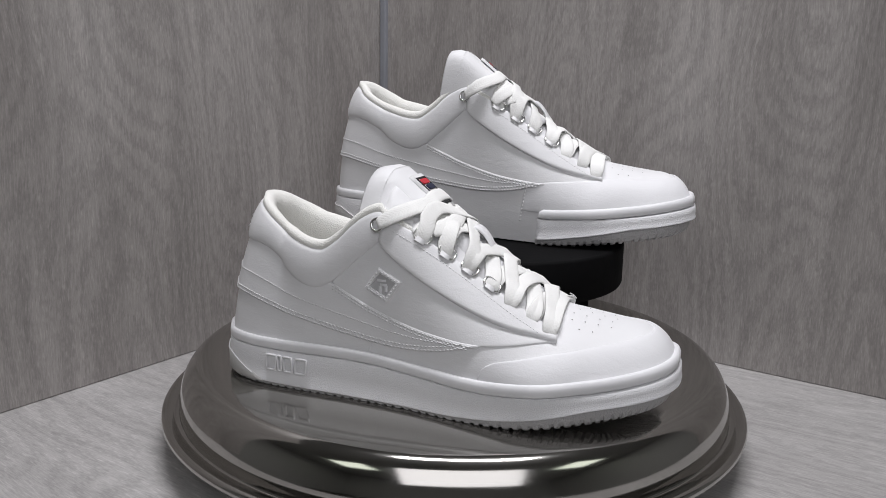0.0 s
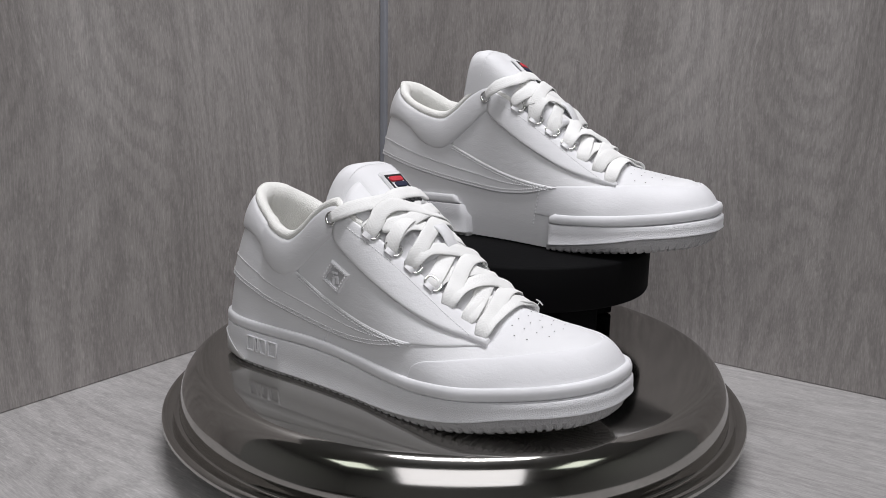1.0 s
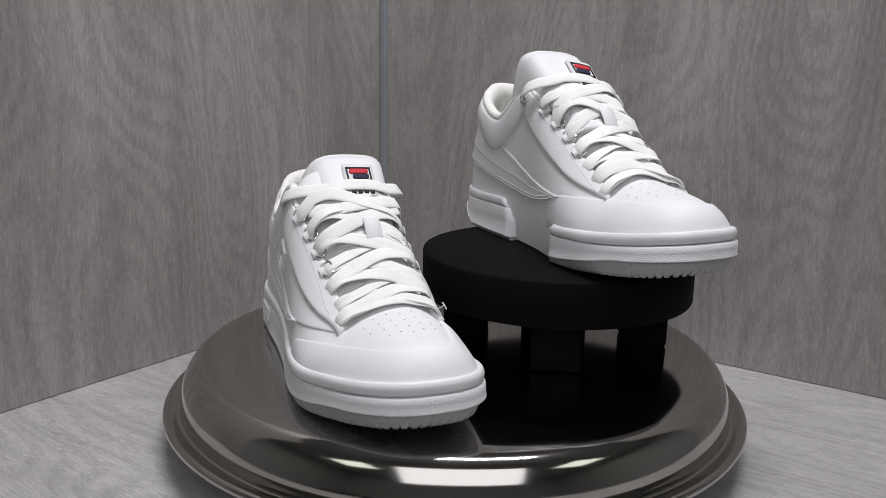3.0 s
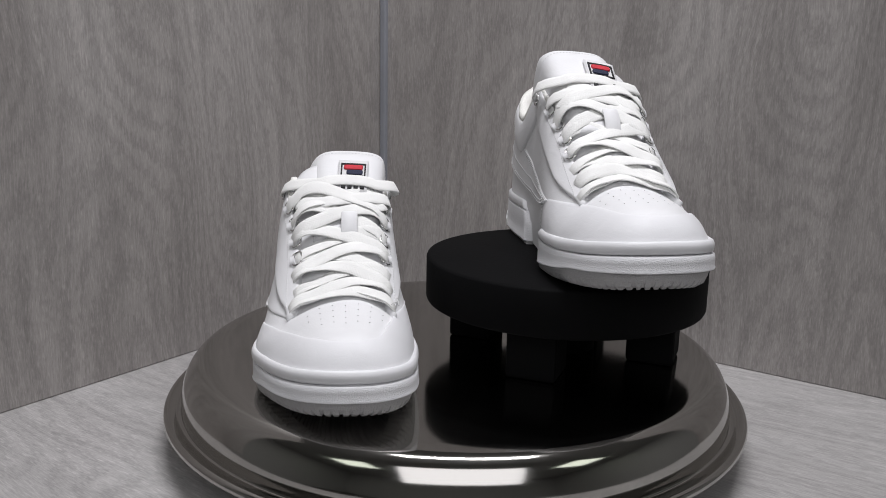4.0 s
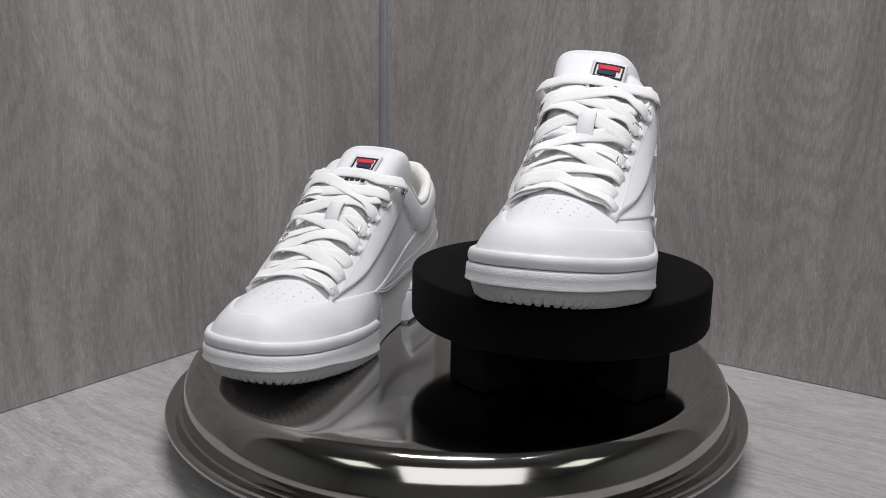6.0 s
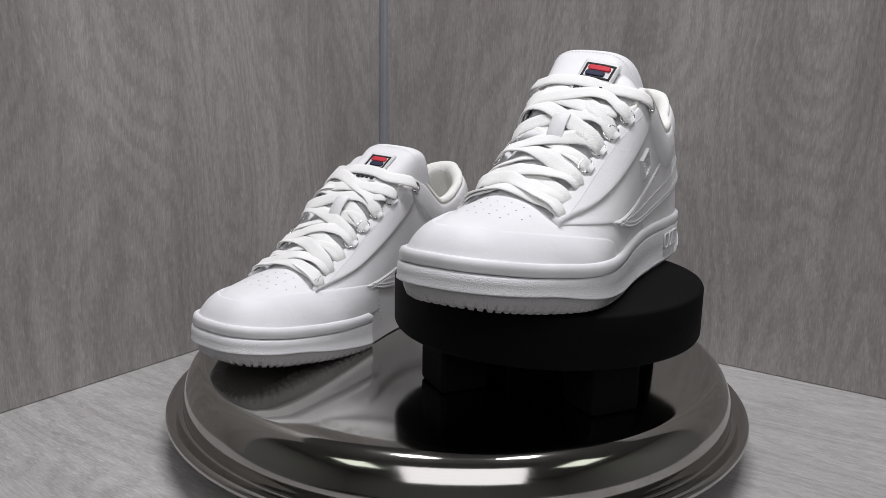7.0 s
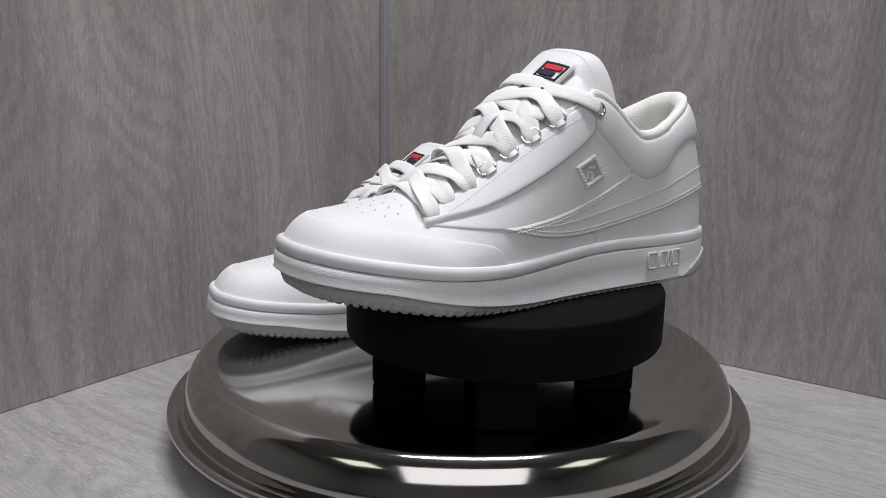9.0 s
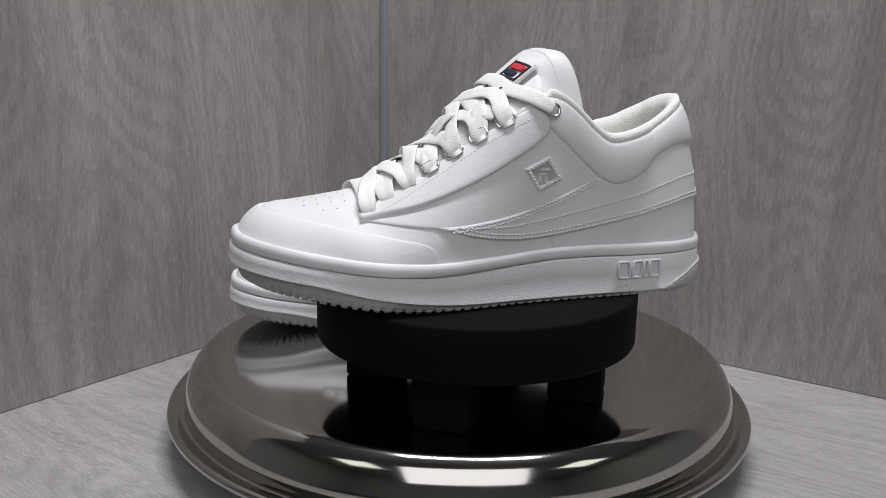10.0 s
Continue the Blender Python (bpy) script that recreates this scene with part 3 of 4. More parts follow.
        for r, (o, z) in enumerate(((0.0008, zt + 0.0006), (0.0006, zt - hgt * 0.12), (0.0006 + draw * 0.14, zb + hgt * 0.55), (draw * 0.46 + dn, zb + hgt * 0.22), (draw + dn, zb + dz), (0.016, zb + dz))):
            w = p + inw * (o + 0.0075 * gap(x, side, 0.0))
            w.z = z
            orow[r].append(w)
    v, f = sheet(orow, closed_u=True)
    k = len(v)
    v = v + [Vector((0.14, 0, 0.0035))]
    base = 5 * len(seq)
    f += [(base + i, base + (i + 1) % len(seq), k) for i in range(len(seq))]
    put("outsole", (v, f), M_TREAD, lab="greyish white toothed rubber outsole", smooth=False)
    # grey heel wedge let into the outer sidewall
    for side in (1, -1):
        h = HALF[side]
        wr = []
        for i in range(15):
            a = h.a_of(0.040) * i / 14
            x, y = h.at(a)
            c = Vector((0.05, 0, 0))
            d = (Vector((x, y, 0)) - c).normalized()
            top = 0.0172 if x < 0.012 else 0.0172 - (x - 0.012) * 0.53
            col = []
            for t, o in ((0.0, 0.0002), (0.06, 0.0017), (0.92, 0.0017), (1.0, 0.0002)):
                p = Vector((x, y, 0)) + d * o
                p.z = 0.0024 + (max(top, 0.0030) - 0.0024) * t
                col.append(p)
            wr.append(col)
        rim = [col[2] for col in wr if col[2].z > 0.0045]
        put("wedge_edge", tube(rim, 0.0004, 6), M_RUBBER)
        put("heel_wedge", sheet(wr), M_HEELRUBBER, lab="grey rubber wedge at the heel corner")

    # -- upper --
    rows = []
    NV, NT = 20, 14
    cols = []
    for side in (1, -1):
        h = HALF[side]
        n = 120
        cols += [(side, h.length * (i / n if side == 1 else 1 - i / n)) for i in range(n)]
    for j in range(-2, NV + NT + 1):
        row = []
        for side, a in cols:
            base, spine, z0, z1, n = column(side, a)
            x = HALF[side].at(a)[0]
            if j < 0:
                p = skin(side, a, z0)
                low = 0.0012 if side == -1 and 0.095 < p.x < 0.19 else z0 - 0.004
                p.z = low + (z0 - low) * (0.5 if j == -1 else 0.0)
                if side == -1 and 0.095 < x < 0.19:
                    p += (spine - base).normalized() * (0.0008 if j == -1 else 0.0020)
                row.append(p)
                continue
            cut = min(TOPLINE(x) if x < 0.118 else EDGE(x), z0 + 0.80 * (z1 - z0))
            if j <= NV:
                row.append(skin(side, a, z0 + (cut - z0) * j / NV))
            elif x < 0.118:
                row.append(skin(side, a, cut, -0.0004 * (j - NV)))
            else:
                tc = (cut - z0) / (z1 - z0)
                pc = math.asin(min(tc ** (n / 2), 1.0))
                ang = pc + (math.pi / 2 - pc) * (j - NV) / NT
                hor, t = max(math.cos(ang), 0) ** (2 / n), math.sin(ang) ** (2 / n)
                p = spine + (base - spine) * (hor * (1 - LEAN(spine.x) * t))
                p.z = z0 + (z1 - z0) * t
                row.append(p)
        rows.append(row)
    v, f = sheet(rows, closed_u=True)
    put("upper", (v, f), M_LEATHER, lab="white leather quarter and vamp")

    thread = []
    # curved stripe panel that wraps the heel
    put("stripe_panel", panel(run((1, 0.1835), (-1, 0.1835), 124, "heel"), lambda d, x: STRIPE_LO(x), lambda d, x: STRIPE_HI(x), 12, 0.0015), M_LEATHER)
    put("collar_pad", panel(run((1, 0.1305), (-1, 0.1305), 96, "heel"), lambda d, x: SWOOP(x), lambda d, x: TOPLINE(x), 14, 0.0025, 0.0018, 0.0014), M_PAD, lab="padded white leather collar")
    put("toe_guard", panel(run((1, 0.1845), (-1, 0.166), 120, "toe"), lambda d, x: LIP(x) - 0.0020, lambda d, x: CAP[d](x), 14, 0.0015, 0.0009, 0.00012, 0.14), M_TOE, lab="smooth white leather toe guard")
    for side in (1, -1):
        put("quarter", panel(run((side, 0.088), (side, 0.2235), 60), lambda d, x: STRIPE_HI(x) - 0.0025 if x < 0.1835 else 0.0462 + (x - 0.1835) * 0.075,
                             lambda d, x: SWOOP(x) + 0.002 if x < 0.1204 else min(SEAM(x) + 0.003, EDGE(x)), 10, 0.0010), M_LEATHER)
        for s0, s1, cur, dz in ((0.089, 0.180, STRIPE_HI, -0.0016), (0.089, 0.178, STRIPE_HI, -0.0034),
                                (-0.003, 0.180, STRIPE_LO, 0.0012), (-0.003, 0.176, STRIPE_LO, 0.0034), (-0.003, 0.172, STRIPE_MID, 0.0)):
            stitches(seam_line(side, cur, s0, s1, 0.0016, 90, dz), thread, 0.0025, 0.0018, 0.00042)
        put("eyestay", panel(run((side, 0.1195), (side, 0.2258), 50), lambda d, x: SEAM(x), lambda d, x: EDGE(x), 9, 0.0035), M_LEATHER)
        stitches(seam_line(side, EDGE, 0.128, 0.214, 0.0035, 90, -0.0056), thread, 0.0023, 0.0015, 0.00026)
    # seams down the inner arch and the outer quarter
    h = HALF[-1]
    line = []
    for i in range(16):
        z = 0.046 - 0.028 * i / 15
        a = h.a_of(0.1700 - 0.004 * i / 15)
        p0, p1 = skin(-1, a, max(z, 0.0275), 0.0011), skin(-1, a, max(z, 0.0275), 0.002)
        line.append((Vector((p0.x, p0.y, z)), (p1 - p0).normalized()))
    stitches(line, thread, 0.0028, 0.0019, 0.0004)
    line = []
    # diamond badge on the outer side
    c0 = Vector((0.1228, 0, 0.0752))
    dia = [(0.0124, 0.0031), (-0.0032, 0.0101), (-0.0121, -0.0031), (0.0031, -0.0103)]

    def on(dx, dz, off):
        return at_s(1, c0.x + dx, c0.z + dz, off)
    rows = []
    for sc, off in ((1.0, 0.0006), (0.97, 0.0018), (0.92, 0.0026), (0.70, 0.0027), (0.68, 0.0013), (0.60, 0.0011)):
        row = []
        for k in range(4):
            (ax, az), (bx, bz) = dia[k], dia[(k + 1) % 4]
            for q in range(6):
                t = q / 6
                row.append(on((ax + (bx - ax) * t) * sc, (az + (bz - az) * t) * sc, off))
        rows.append(row)
    put("diamond_badge", sheet(rows, closed_u=True), M_LEATHER, lab="embossed diamond badge in white leather", smooth=False)
    line = []
    for k in range(5):
        (ax, az), (bx, bz) = dia[k % 4], dia[(k + 1) % 4]
        if k < 4:
            for q in range(8):
                t = q / 8
                p0, p1 = on((ax + (bx - ax) * t) * 0.83, (az + (bz - az) * t) * 0.83, 0.0026), on((ax + (bx - ax) * t) * 0.83, (az + (bz - az) * t) * 0.83, 0.0036)
                line.append((p0, (p1 - p0).normalized()))
    stitches(line, thread, 0.0024, 0.0016, 0.0005)
    rows = []
    for sc in (0.66, 0.4, 0.05):
        row = []
        for k in range(4):
            (ax, az), (bx, bz) = dia[k], dia[(k + 1) % 4]
            for q in range(6):
                t = q / 6
                row.append(on((ax + (bx - ax) * t) * sc, (az + (bz - az) * t) * sc, 0.0014))
        rows.append(row)
    put("badge_plate", sheet(rows, closed_u=True), M_BADGE, lab="satin silver-white inset plate")
    bars = []
    for dx, dz, w, hh in ((-0.001, 0.0025, 0.0030, 0.0009), (0.0005, 0.0, 0.0022, 0.0009), (-0.0015, -0.003, 0.0009, 0.0026), (0.0022, -0.0022, 0.0009, 0.0022)):
        g = [[on(dx + w * u, dz + hh * q, o) for u, q, o in ((-1, -1, 0.0012), (-0.9, -0.85, 0.0022), (0.9, -0.85, 0.0022), (1, -1, 0.0012))],
             [on(dx + w * u, dz + hh * q, o) for u, q, o in ((-1, 1, 0.0012), (-0.9, 0.85, 0.0022), (0.9, 0.85, 0.0022), (1, 1, 0.0012))]]
        bars.append(sheet(g))
    put("badge_relief", joined(bars), M_BEAD, lab="raised plain shapes on the badge")
    line = [at_s(1, 0.1165 - 0.004 * i / 8, 0.0385 - 0.0085 * i / 8, 0.0002) for i in range(9)]
    put("quarter_seam", tube(line, 0.00035, 5), M_LEATHER)
    marks = []
    for q in range(3):
        for side in (1, -1):
            z = 0.0945 + 0.0035 * q
            marks.append(tube([skin(side, 0.0012 + 0.0012 * k, z, 0.0042) for k in range(4)], 0.0008, 6))
    put("heel_relief", joined(marks), M_BEAD, lab="small raised plain bars at the heel")
    tagged(put("stitching", joined(thread), M_THREAD, lab="fine white stitching"), kind="stuff")

    # raised plain blocks on the heel sidewall where a word stands
    h = HALF[1]
    blocks = []
    for s0, s1, lean in ((0.0425, 0.0495, 0.0008), (0.0515, 0.0540, 0.0), (0.0560, 0.0620, -0.0008), (0.0635, 0.0710, 0.001)):
        outer = [(s0, 0.0115), (s1, 0.0115), (s1 + lean, 0.0212), (s0 + lean, 0.0212)]
        path = []
        for k in range(4):
            (ax, az), (bx, bz) = outer[k], outer[(k + 1) % 4]
            for q in range(3):
                t = q / 3
                x = ax + (bx - ax) * t
                _, y = h.at(h.a_of(x))
                path.append(Vector((x, y + 0.0013, az + (bz - az) * t)))
        blocks.append(tube(path, 0.0008, 6, True, Vector((0, 1, 0))))
    put("sidewall_relief", joined(blocks), M_BEAD, lab="raised plain outlines on the heel sidewall")

    # -- lining, insole --
    rows = [[] for _ in range(9)]
    lc = [(s, a) for s, a in cols if HALF[s].at(a)[0] < 0.138]
    lc.sort(key=lambda q: q[0] * q[1])
    for side, a in lc:
        x = HALF[side].at(a)[0]
        zt = TOPLINE(x) if x < 0.118 else min(TOPLINE(x), EDGE(x) - 0.001)
        for r, (o, dz) in enumerate(((0.0014, -0.0020), (0.0026, 0.0006), (0.0018, 0.0036), (-0.0014, 0.0050), (-0.0050, 0.0036), (-0.0074, -0.0010), (-0.0080, -0.012), (-0.0066, -0.030), (-0.0050, -0.075))):
            q = skin(side, a, max(min(zt + min(dz, 0.0), 0.14), 0.034), o)
            q.z += max(dz, 0.0)
            rows[r].append(q)
    put("lining", sheet(rows), M_LINING, lab="cream textile lining rolled over the collar")
    ins = [skin(s, a, 0.040, -0.004) for s, a in lc]
    k = len(ins)
    for q in ins:
        q.z = 0.0395
    put("insole", (ins + [Vector((0.07, 0, 0.039))], [(i, (i + 1) % k, k) for i in range(k)]), M_LINING, lab="cream insole")

    # -- tongue --
    t0, t1 = Vector((0.176, -0.004, 0.0895)), Vector(tip)
    along = (t1 - t0)
    nrm = Vector((-along.z, 0, along.x)).normalized()
    nrm = -nrm if nrm.z < 0 else nrm

    def tongue(u, w, lift=0.0):
        """u from the laces to the tip, w across (-1 to 1)."""
        tp = 1.0 - 0.06 * w * w - 0.20 * abs(w) ** 6
        p = t0 + along * (u if u < 0.66 else 0.66 + (u - 0.66) * (tp - 0.66) / 0.34)
        bow = (0.018 + 0.022 * u * u) * abs(w) ** 4.6
        p = p - nrm * (bow + roll_y * 0.031 * w) + Vector((0, (0.0275 + 0.0125 * min(max(u, 0), 1) ** 1.6) * (w - 0.13 * w ** 5), 0))
        lim = 0.0350
        if abs(p.y) > lim - 0.006:
            p.y = math.copysign(lim - 0.006 * math.exp(-(abs(p.y) - lim + 0.006) / 0.006), p.y)
        p += nrm * lift
        roll = max(u - 0.86, 0) / 0.14
        return p - nrm * (0.0045 * roll * roll)
    rows = []
    for lift_side in (1, -1):
        us = [i / 22 for i in range(23)]
        us = us if lift_side == 1 else us[::-1]
        for u in us:
            row = []
            for q in range(29):
                w = -1 + 2 * q / 28
                edge = max(1 - abs(w) ** 8, 0) ** 0.5 * (max(1 - u ** 14, 0) ** 0.5)
                row.append(tongue(u, w, 0.0028 * edge * lift_side - (0.0015 if lift_side == -1 else 0.0)))
            rows.append(row)
    put("tongue", sheet(rows, closed_v=True), M_PAD, lab="padded white leather tongue")
    line = []
    for q in range(41):
        w = -0.86 + 1.72 * q / 40
        u = 0.90 - 0.03 * abs(w) ** 3
        p0, p1 = tongue(u, w, 0.0027), tongue(u, w, 0.004)
        line.append((p0, (p1 - p0).normalized()))
    st = []
    stitches(line, st, 0.0024, 0.0015, 0.00021)
    put("tongue_stitching", joined(st), M_THREAD)

    # label on the tongue, stiffer than the leather under it
    wc, uc = label_w + label_k * 0.27, label_u + 0.65

    def flat(u, w, lift):
        o = tongue(uc, wc, 0.0007)
        du = (tongue(uc + 0.05, wc) - tongue(uc - 0.05, wc)) / 0.1
        dw = (tongue(uc, wc + 0.1) - tongue(uc, wc - 0.1)) / 0.2
        p = o + du * (u - uc) + dw * (w - wc) + du.cross(dw).normalized() * (-lift if du.cross(dw).z < 0 else lift)
        return tongue(u, w, lift).lerp(p, 0.8)

    def patch(u0, u1, w0, w1, z0, z1, nu=8, nw=8, rnd=0.0):
        g = []
        for i in range(nu + 3):
            uu = min(max((i - 1) / nu, 0), 1)
            row = []
            for q in range(nw + 3):
                ww = min(max((q - 1) / nw, 0), 1)
                border = i in (0, nu + 2) or q in (0, nw + 2)
                cu, cw = uu, ww
                if rnd:
                    dx, dy = 2 * uu - 1, 2 * ww - 1
                    k = rnd
                    cu = 0.5 + 0.5 * dx * math.sqrt(max(1 - k * dy * dy / 2, 0))
                    cw = 0.5 + 0.5 * dy * math.sqrt(max(1 - k * dx * dx / 2, 0))
                row.append(flat(u0 + (u1 - u0) * cu, w0 + (w1 - w0) * cw, z0 if border else z1))
            g.append(row)
        return sheet(g)
    e = label_u

    def across(w):
        return label_w + label_k * w
    lab = put("label", patch(e + 0.465, e + 0.812, across(-0.07), across(0.61), 0.0024, 0.0042), M_LABEL, lab="white woven label with a dark frame")

    def bar(u0, u1, w0, w1, h, rnd=0.0):
        return patch(u0, u1, across(w0), across(w1), 0.0042, h, rnd=rnd)
    put("frame", joined([bar(e + 0.760, e + 0.775, -0.01, 0.55, 0.0048), bar(e + 0.626, e + 0.641, -0.01, 0.55, 0.0048),
                         bar(e + 0.626, e + 0.775, -0.01, 0.024, 0.0049), bar(e + 0.626, e + 0.775, 0.516, 0.55, 0.0049)]), M_BLACKTHREAD, lab)
    put("red_bar", bar(e + 0.705, e + 0.751, 0.055, 0.485, 0.0053, 0.35), M_RED, lab, "red embroidered bar")
    put("navy_bar", bar(e + 0.650, e + 0.696, 0.055, 0.42, 0.0053, 0.35), M_NAVY, lab, "navy embroidered bar")
    for w in (0.0, 0.14, 0.28, 0.42):
        put("dark_bar", bar(e + 0.494, e + 0.548, w, w + 0.095, 0.0052), M_BLACKTHREAD, lab, "plain dark embroidered bar")
    for w in (-0.045, 0.585):
        line, edge_stitch = [], []
        for q in range(21):
            u = e + 0.515 + 0.285 * q / 20
            p0, p1 = flat(u, across(w), 0.0043), flat(u, across(w), 0.006)
            line.append((p0, (p1 - p0).normalized()))
        stitches(line, edge_stitch, 0.0018, 0.0013, 0.00028)
        tagged(put("edge_stitching", joined(edge_stitch), M_THREAD, lab), kind="stuff")

    # -- perforations on the vamp: flat discs, the holes' inner shade painted near-black --
    holes = []
    for r in range(4):
        for c in range(7):
            s = 0.2320 + 0.0076 * r - 0.0010 * abs(c - 3) + (0.0012 if c % 2 else 0)
            y = -0.0040 + (c - 3) * 0.0078 * (1 - 0.04 * r)
            if (r in (0, 3)) and c in (0, 6):
                continue
            p = Vector((s, y, top_z(s, y)))
            px, py = Vector((s + 0.002, y, top_z(s + 0.002, y))), Vector((s, y + 0.002, top_z(s, y + 0.002)))
            n = (px - p).cross(py - p).normalized()
            e1 = (px - p).normalized()
            e2 = n.cross(e1)
            vs = [p + n * 0.00025 + (e1 * math.cos(k) + e2 * math.sin(k)) * 0.00041 for k in (2 * math.pi * i / 8 for i in range(8))]
            holes.append((vs, [tuple(range(8))]))
    put("perforation_shade", joined(holes), M_HOLE_SHADE, lab="small punched air holes, flat discs with their shade painted dark")

    # -- lace hardware --
    holes_s = (0.2205, 0.2085, 0.1962)
    rings_s = (0.1835, 0.1700, 0.1565, 0.1425)

    def frame_at(side, s, z):
        p = at_s(side, s, z, 0.0032)
        n = (at_s(side, s, z, 0.0042) - p).normalized()
        e1 = (at_s(side, s + 0.004, EDGE(s + 0.004) - (EDGE(s) - z), 0.0022) - p).normalized()
        e1 = (e1 - n * e1.dot(n)).normalized()
        return p, e1, n.cross(e1) * (1 if n.cross(e1).z > 0 else -1), n
    for side in (1, -1):
        for s in rings_s:
            p, e1, e2, n = frame_at(side, s, EDGE(s) - 0.0012)
            path = []
            for k in range(20):
                an = 2 * math.pi * k / 20
                cx, cy = math.cos(an), math.sin(an)
                path.append(p + e1 * (0.0053 * math.copysign(abs(cx) ** 0.6, cx)) + e2 * (0.0034 * math.copysign(abs(cy) ** 0.6, cy) + 0.0012) + n * 0.0010)
            put("lace_ring", tube(path, 0.00075, 6, True), M_RING, lab="chrome wire lace loop")
            g = [[p + e1 * (x * 0.0034) + e2 * (y * 0.0016 - 0.0022) + n * o for x, o in ((-1, -0.0004), (-0.9, 0.0019), (0.9, 0.0019), (1, -0.0004))] for y in (-1, -0.8, 0.8, 1)]
            put("ring_tab", sheet(g), M_LEATHER)
        # flat disc on the eyestay, the shade in each lace hole put into colour
        for s in holes_s:
            p, e1, e2, n = frame_at(side, s, EDGE(s) - 0.0022)
            vs = [p + n * 0.00015 + (e1 * math.cos(k) + e2 * math.sin(k)) * 0.0014 for k in (2 * math.pi * i / 14 for i in range(14))]
            put("lace_hole_shade", (vs, [tuple(range(14))]), M_HOLE_SHADE)
        p, e1, e2, n = frame_at(side, 0.1175, 0.1085)
        p = at_s(side, 0.1180, 0.1095, 0.0046)
        ring = [p + (e1 * math.cos(k) + e2 * math.sin(k)) * 0.0036 for k in (2 * math.pi * i / 18 for i in range(18))]
        put("eyelet", tube(ring, 0.0010, 6, True), M_RING, lab="silver rimmed eyelet")

    # -- laces --
    def bed(s, y):
        """Height of whatever the laces lie on, upper or tongue."""
        z = top_z(s, y)
        u = (t0.x - s) / (t0.x - t1.x)
        if u < -0.05:
            return z
        p = tongue(u, min(max(y / 0.031, -1), 1), 0.0028)
        k = min(max((u + 0.05) / 0.25, 0), 1)
        return z + max(p.z + (p.x - s) * 0.8 - z, 0) * k * k * (3 - 2 * k)

    rowsL = [(s, EDGE(s) - 0.0018) for s in holes_s] + [(s, EDGE(s) - 0.0008) for s in rings_s]

    def strand(sa, za, side_a, sb, zb, side_b, lift, k):
        a, b = at_s(side_a, sa, za, 0.0016), at_s(side_b, sb, zb, 0.0016)
        path, nor = [], []
        N = 22
        rng = random.Random(k)
        wob, wob2 = rng.uniform(-0.0018, 0.0018), rng.uniform(-0.45, 0.45)
        for i in range(N + 1):
            t = i / N
            p = a.lerp(b, -0.045 + 1.09 * t)
            s = sa + (sb - sa) * (t * t * (3 - 2 * t)) + wob * math.sin(math.pi * t)
            y = p.y
            up = math.sin(math.pi * min(max(t, 0), 1))
            z = bed(s, y)
            e = 0.002
            n = Vector((-(bed(s + e, y) - bed(s - e, y)) / (2 * e), -(bed(s, y + e) - bed(s, y - e)) / (2 * e), 1)).normalized()
            q = Vector((s, y, z)) + n * (-0.0008 + 0.0050 * min(up * 6.0, 1.0) - 0.0024 * min(max(up - 0.45, 0) * 3, 1.0) + lift * min(up * 2.4, 1.0))
            path.append(q)
            side_tilt = wob2 * math.sin(2 * math.pi * t)
            nor.append((n + Vector((side_tilt, 0, 0))).normalized())
        return path, nor, 0.0102, 0.0012
    k = 1 if m == 1 else 50
    cord(*strand(*rowsL[0], 1, *rowsL[0], -1, 0.0012, k))
    for i in range(len(rowsL) - 1):
        a, b = (1, -1) if i % 2 else (-1, 1)
        k += 2
        cord(*strand(*rowsL[i], a, *rowsL[i + 1], b, 0.0000, k))
        cord(*strand(*rowsL[i], b, *rowsL[i + 1], a, 0.0017, k + 1))
    # top strand from eyelet to eyelet over the tongue
    path, nor = [], []
    up = lace_u
    for i in range(33):
        w = 1 - 2 * i / 32
        side = 1 if w > 0 else -1
        over = tongue(up - 0.05 * w * w, w * 0.93, 0.0058)
        eye = at_s(side, 0.1185, 0.1098, 0.0056)
        k = max(abs(w) - 0.62, 0) / 0.38
        k = k * k * (3 - 2 * k)
        q = over.lerp(eye, k) + Vector((0.001, 0.0065 * side, 0.0035)) * math.sin(math.pi * k)
        n = (tongue(up, w * 0.93, 0.02) - tongue(up, w * 0.93, 0.0)).normalized()
        path.append(q)
        nor.append(n.lerp(Vector((0.30, 0.80 * side, 0.50)).normalized(), min(abs(w) ** 2, 1)).normalized())
    cord(path, nor, 0.0100, 0.0016, "flat white woven lace into the collar eyelets")
    # two strands that cross on the tongue between the highest rings
    for tilt, lift in ((0.055, 0.0042), (-0.055, 0.0058)):
        path, nor = [], []
        for i in range(29):
            w = 1 - 2 * i / 28
            side = 1 if w > 0 else -1
            uc = lace_u - 0.205 + tilt * w
            over = tongue(uc, w * 0.90, lift)
            eye = at_s(side, 0.1425 - 0.004 * tilt / 0.055 * w, EDGE(0.1425) + 0.0008, 0.0042)
            k = max(abs(w) - 0.60, 0) / 0.40
            k = k * k * (3 - 2 * k)
            path.append(over.lerp(eye, k) + Vector((0.001, 0.002 * side, 0.002)) * math.sin(math.pi * k))
            n = (tongue(uc, w * 0.90, 0.02) - tongue(uc, w * 0.90, 0.0)).normalized()
            nor.append(n.lerp(Vector((0.30, 0.80 * side, 0.50)).normalized(), w * w).normalized())
        cord(path, nor, 0.0100, 0.0013)
    # loop that holds the tongue in place
    g = []
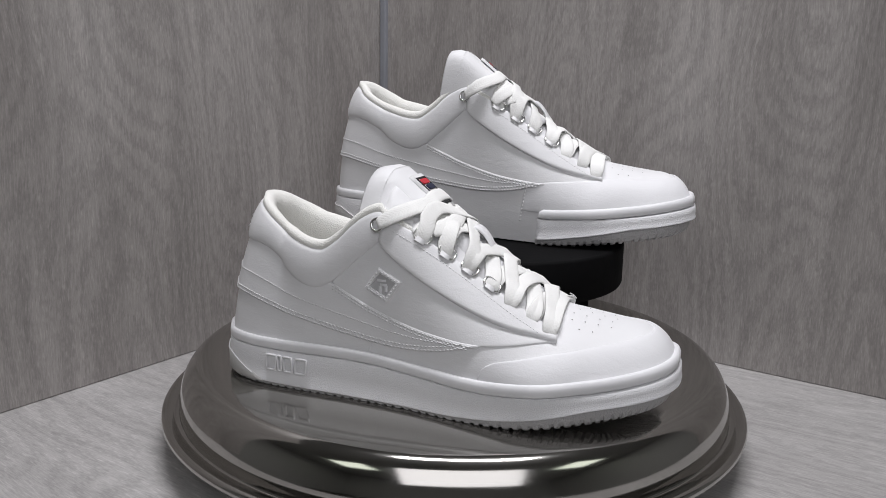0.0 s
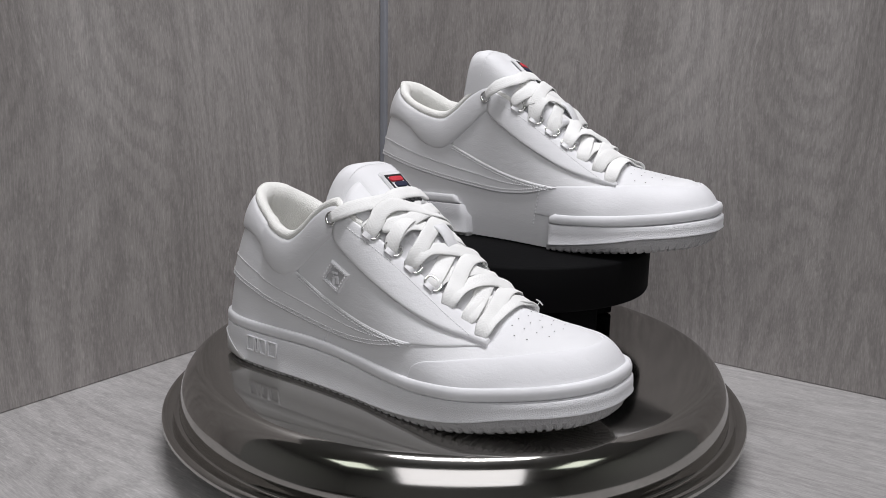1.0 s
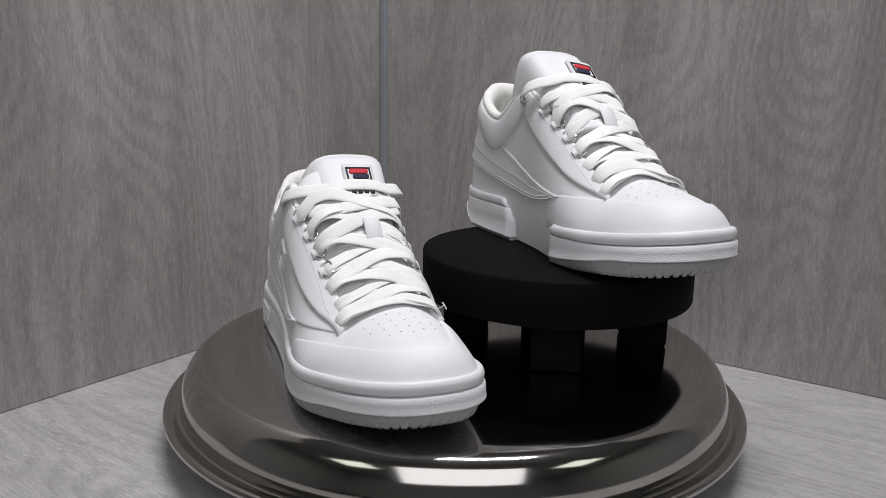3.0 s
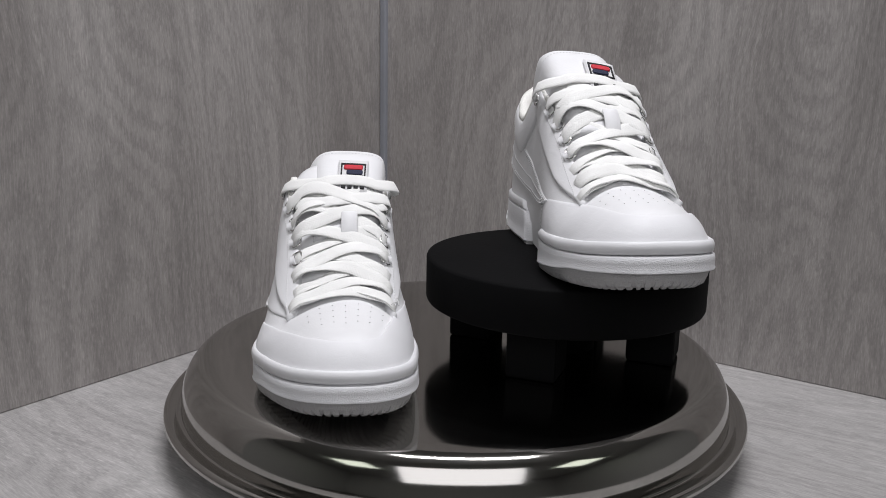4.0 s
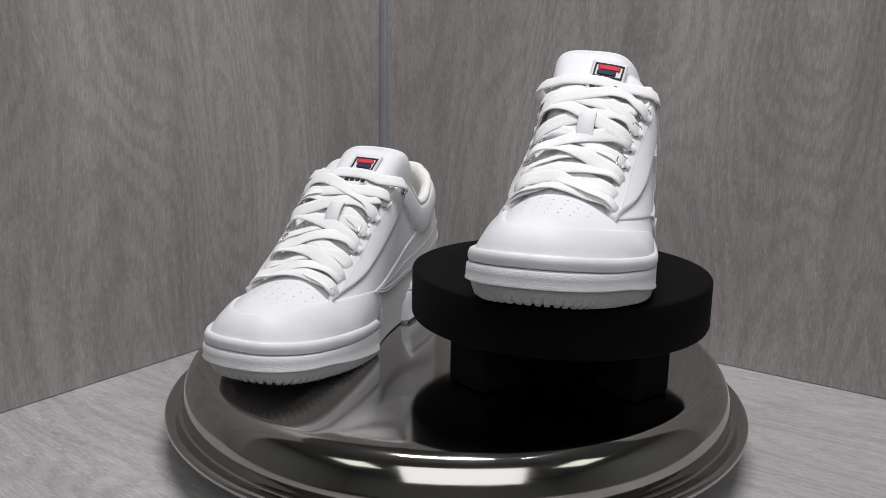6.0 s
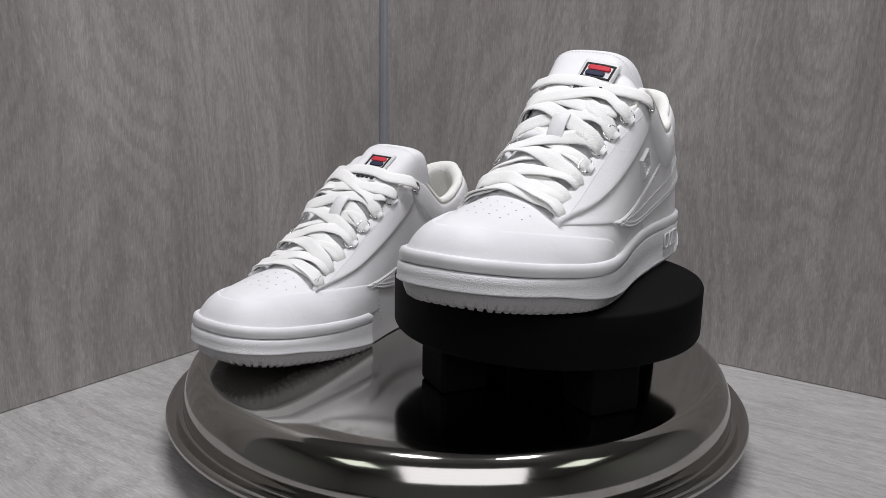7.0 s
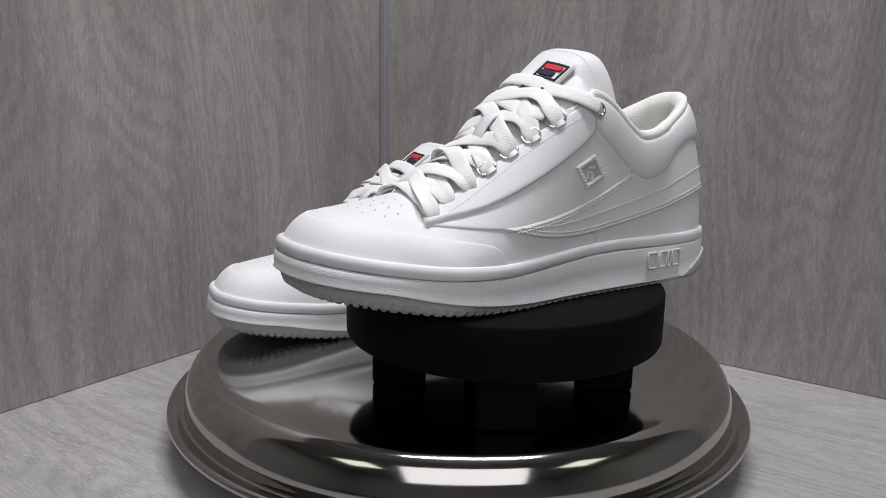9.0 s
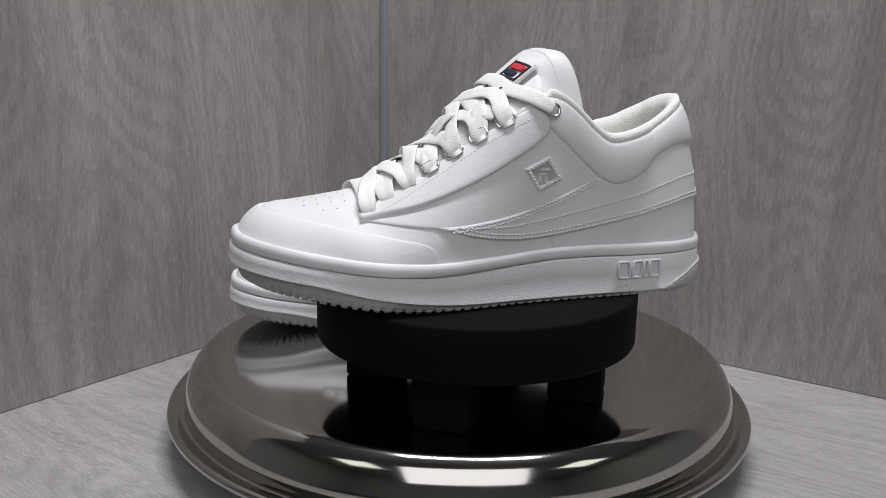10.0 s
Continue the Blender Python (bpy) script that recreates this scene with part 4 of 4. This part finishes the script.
    for i in range(14):
        t = i / 13
        s = 0.1785 - 0.0150 * t
        z = bed(s, keeper_y) + 0.0030 + 0.0060 * math.sin(math.pi * min(t * 1.05, 1.0)) ** 0.6
        g.append([Vector((s, keeper_y + w * 0.0054, z - o)) for w, o in ((-0.97, 0.0018), (-1, 0.0008), (-0.93, 0), (0.93, 0), (1, 0.0008), (0.97, 0.0018))])
    put("lace_keeper", sheet(g), M_LEATHER, lab="white leather lace keeper on the tongue")
    if m == -1:
        root = at_s(-1, 0.2225, EDGE(0.2225) + 0.001, 0.003)
        path = [root + Vector((0.0015 * math.sin(2.2 * t), -0.006 * t, 0.0045 * t - 0.001 * t * t)) for t in (i / 10 for i in range(11))]
        put("tag_fastener", tube(path, 0.00028, 6), M_PLASTIC, lab="clear plastic tag fastener by the lowest lace")
        put("fastener_bar", tube([path[-1] + Vector((-0.0022, 0.0005, 0.001)), path[-1], path[-1] + Vector((0.0020, -0.0006, -0.0022))], 0.00045, 6), M_PLASTIC)
    return shoe


left_shoe = build_shoe("sneaker", 1, "white leather sneaker with flat laces standing on the black riser")
right_shoe = build_shoe("sneaker", -1, "white leather sneaker with flat laces standing on the steel platter", (0.1065, -0.0082, 0.1425), -0.32, -0.025, 0.93, 0.555, -0.06, -0.0065, 0.06, 0.03)

# ---- poses on the platter, and its turn ----
ON_PLATTER = [(turntable, Matrix.Identity(4)),
              (riser, Matrix.Translation((0.0305, 0.0715, TOP))),
              (right_shoe, Matrix.Translation((-0.15158, -0.04744, TOP + 0.0006)) @ Matrix.Rotation(radians(-16.49), 4, "Z") @ Matrix.Rotation(radians(0.35), 4, "Y")),
              (left_shoe, Matrix.Translation((-0.10305, 0.12361, TOP + 0.0682)) @ Matrix.Rotation(radians(-14.67), 4, "Z"))]


def turned(t):
    return tab(*TURN)(t)


def motions():
    for thing, place in ON_PLATTER:
        rows = []
        for i in range(41):
            t = i * 0.25
            rows.append((t, Matrix.Rotation(radians(turned(t)), 4, "Z") @ place))
        walk(thing, rows)


motions()
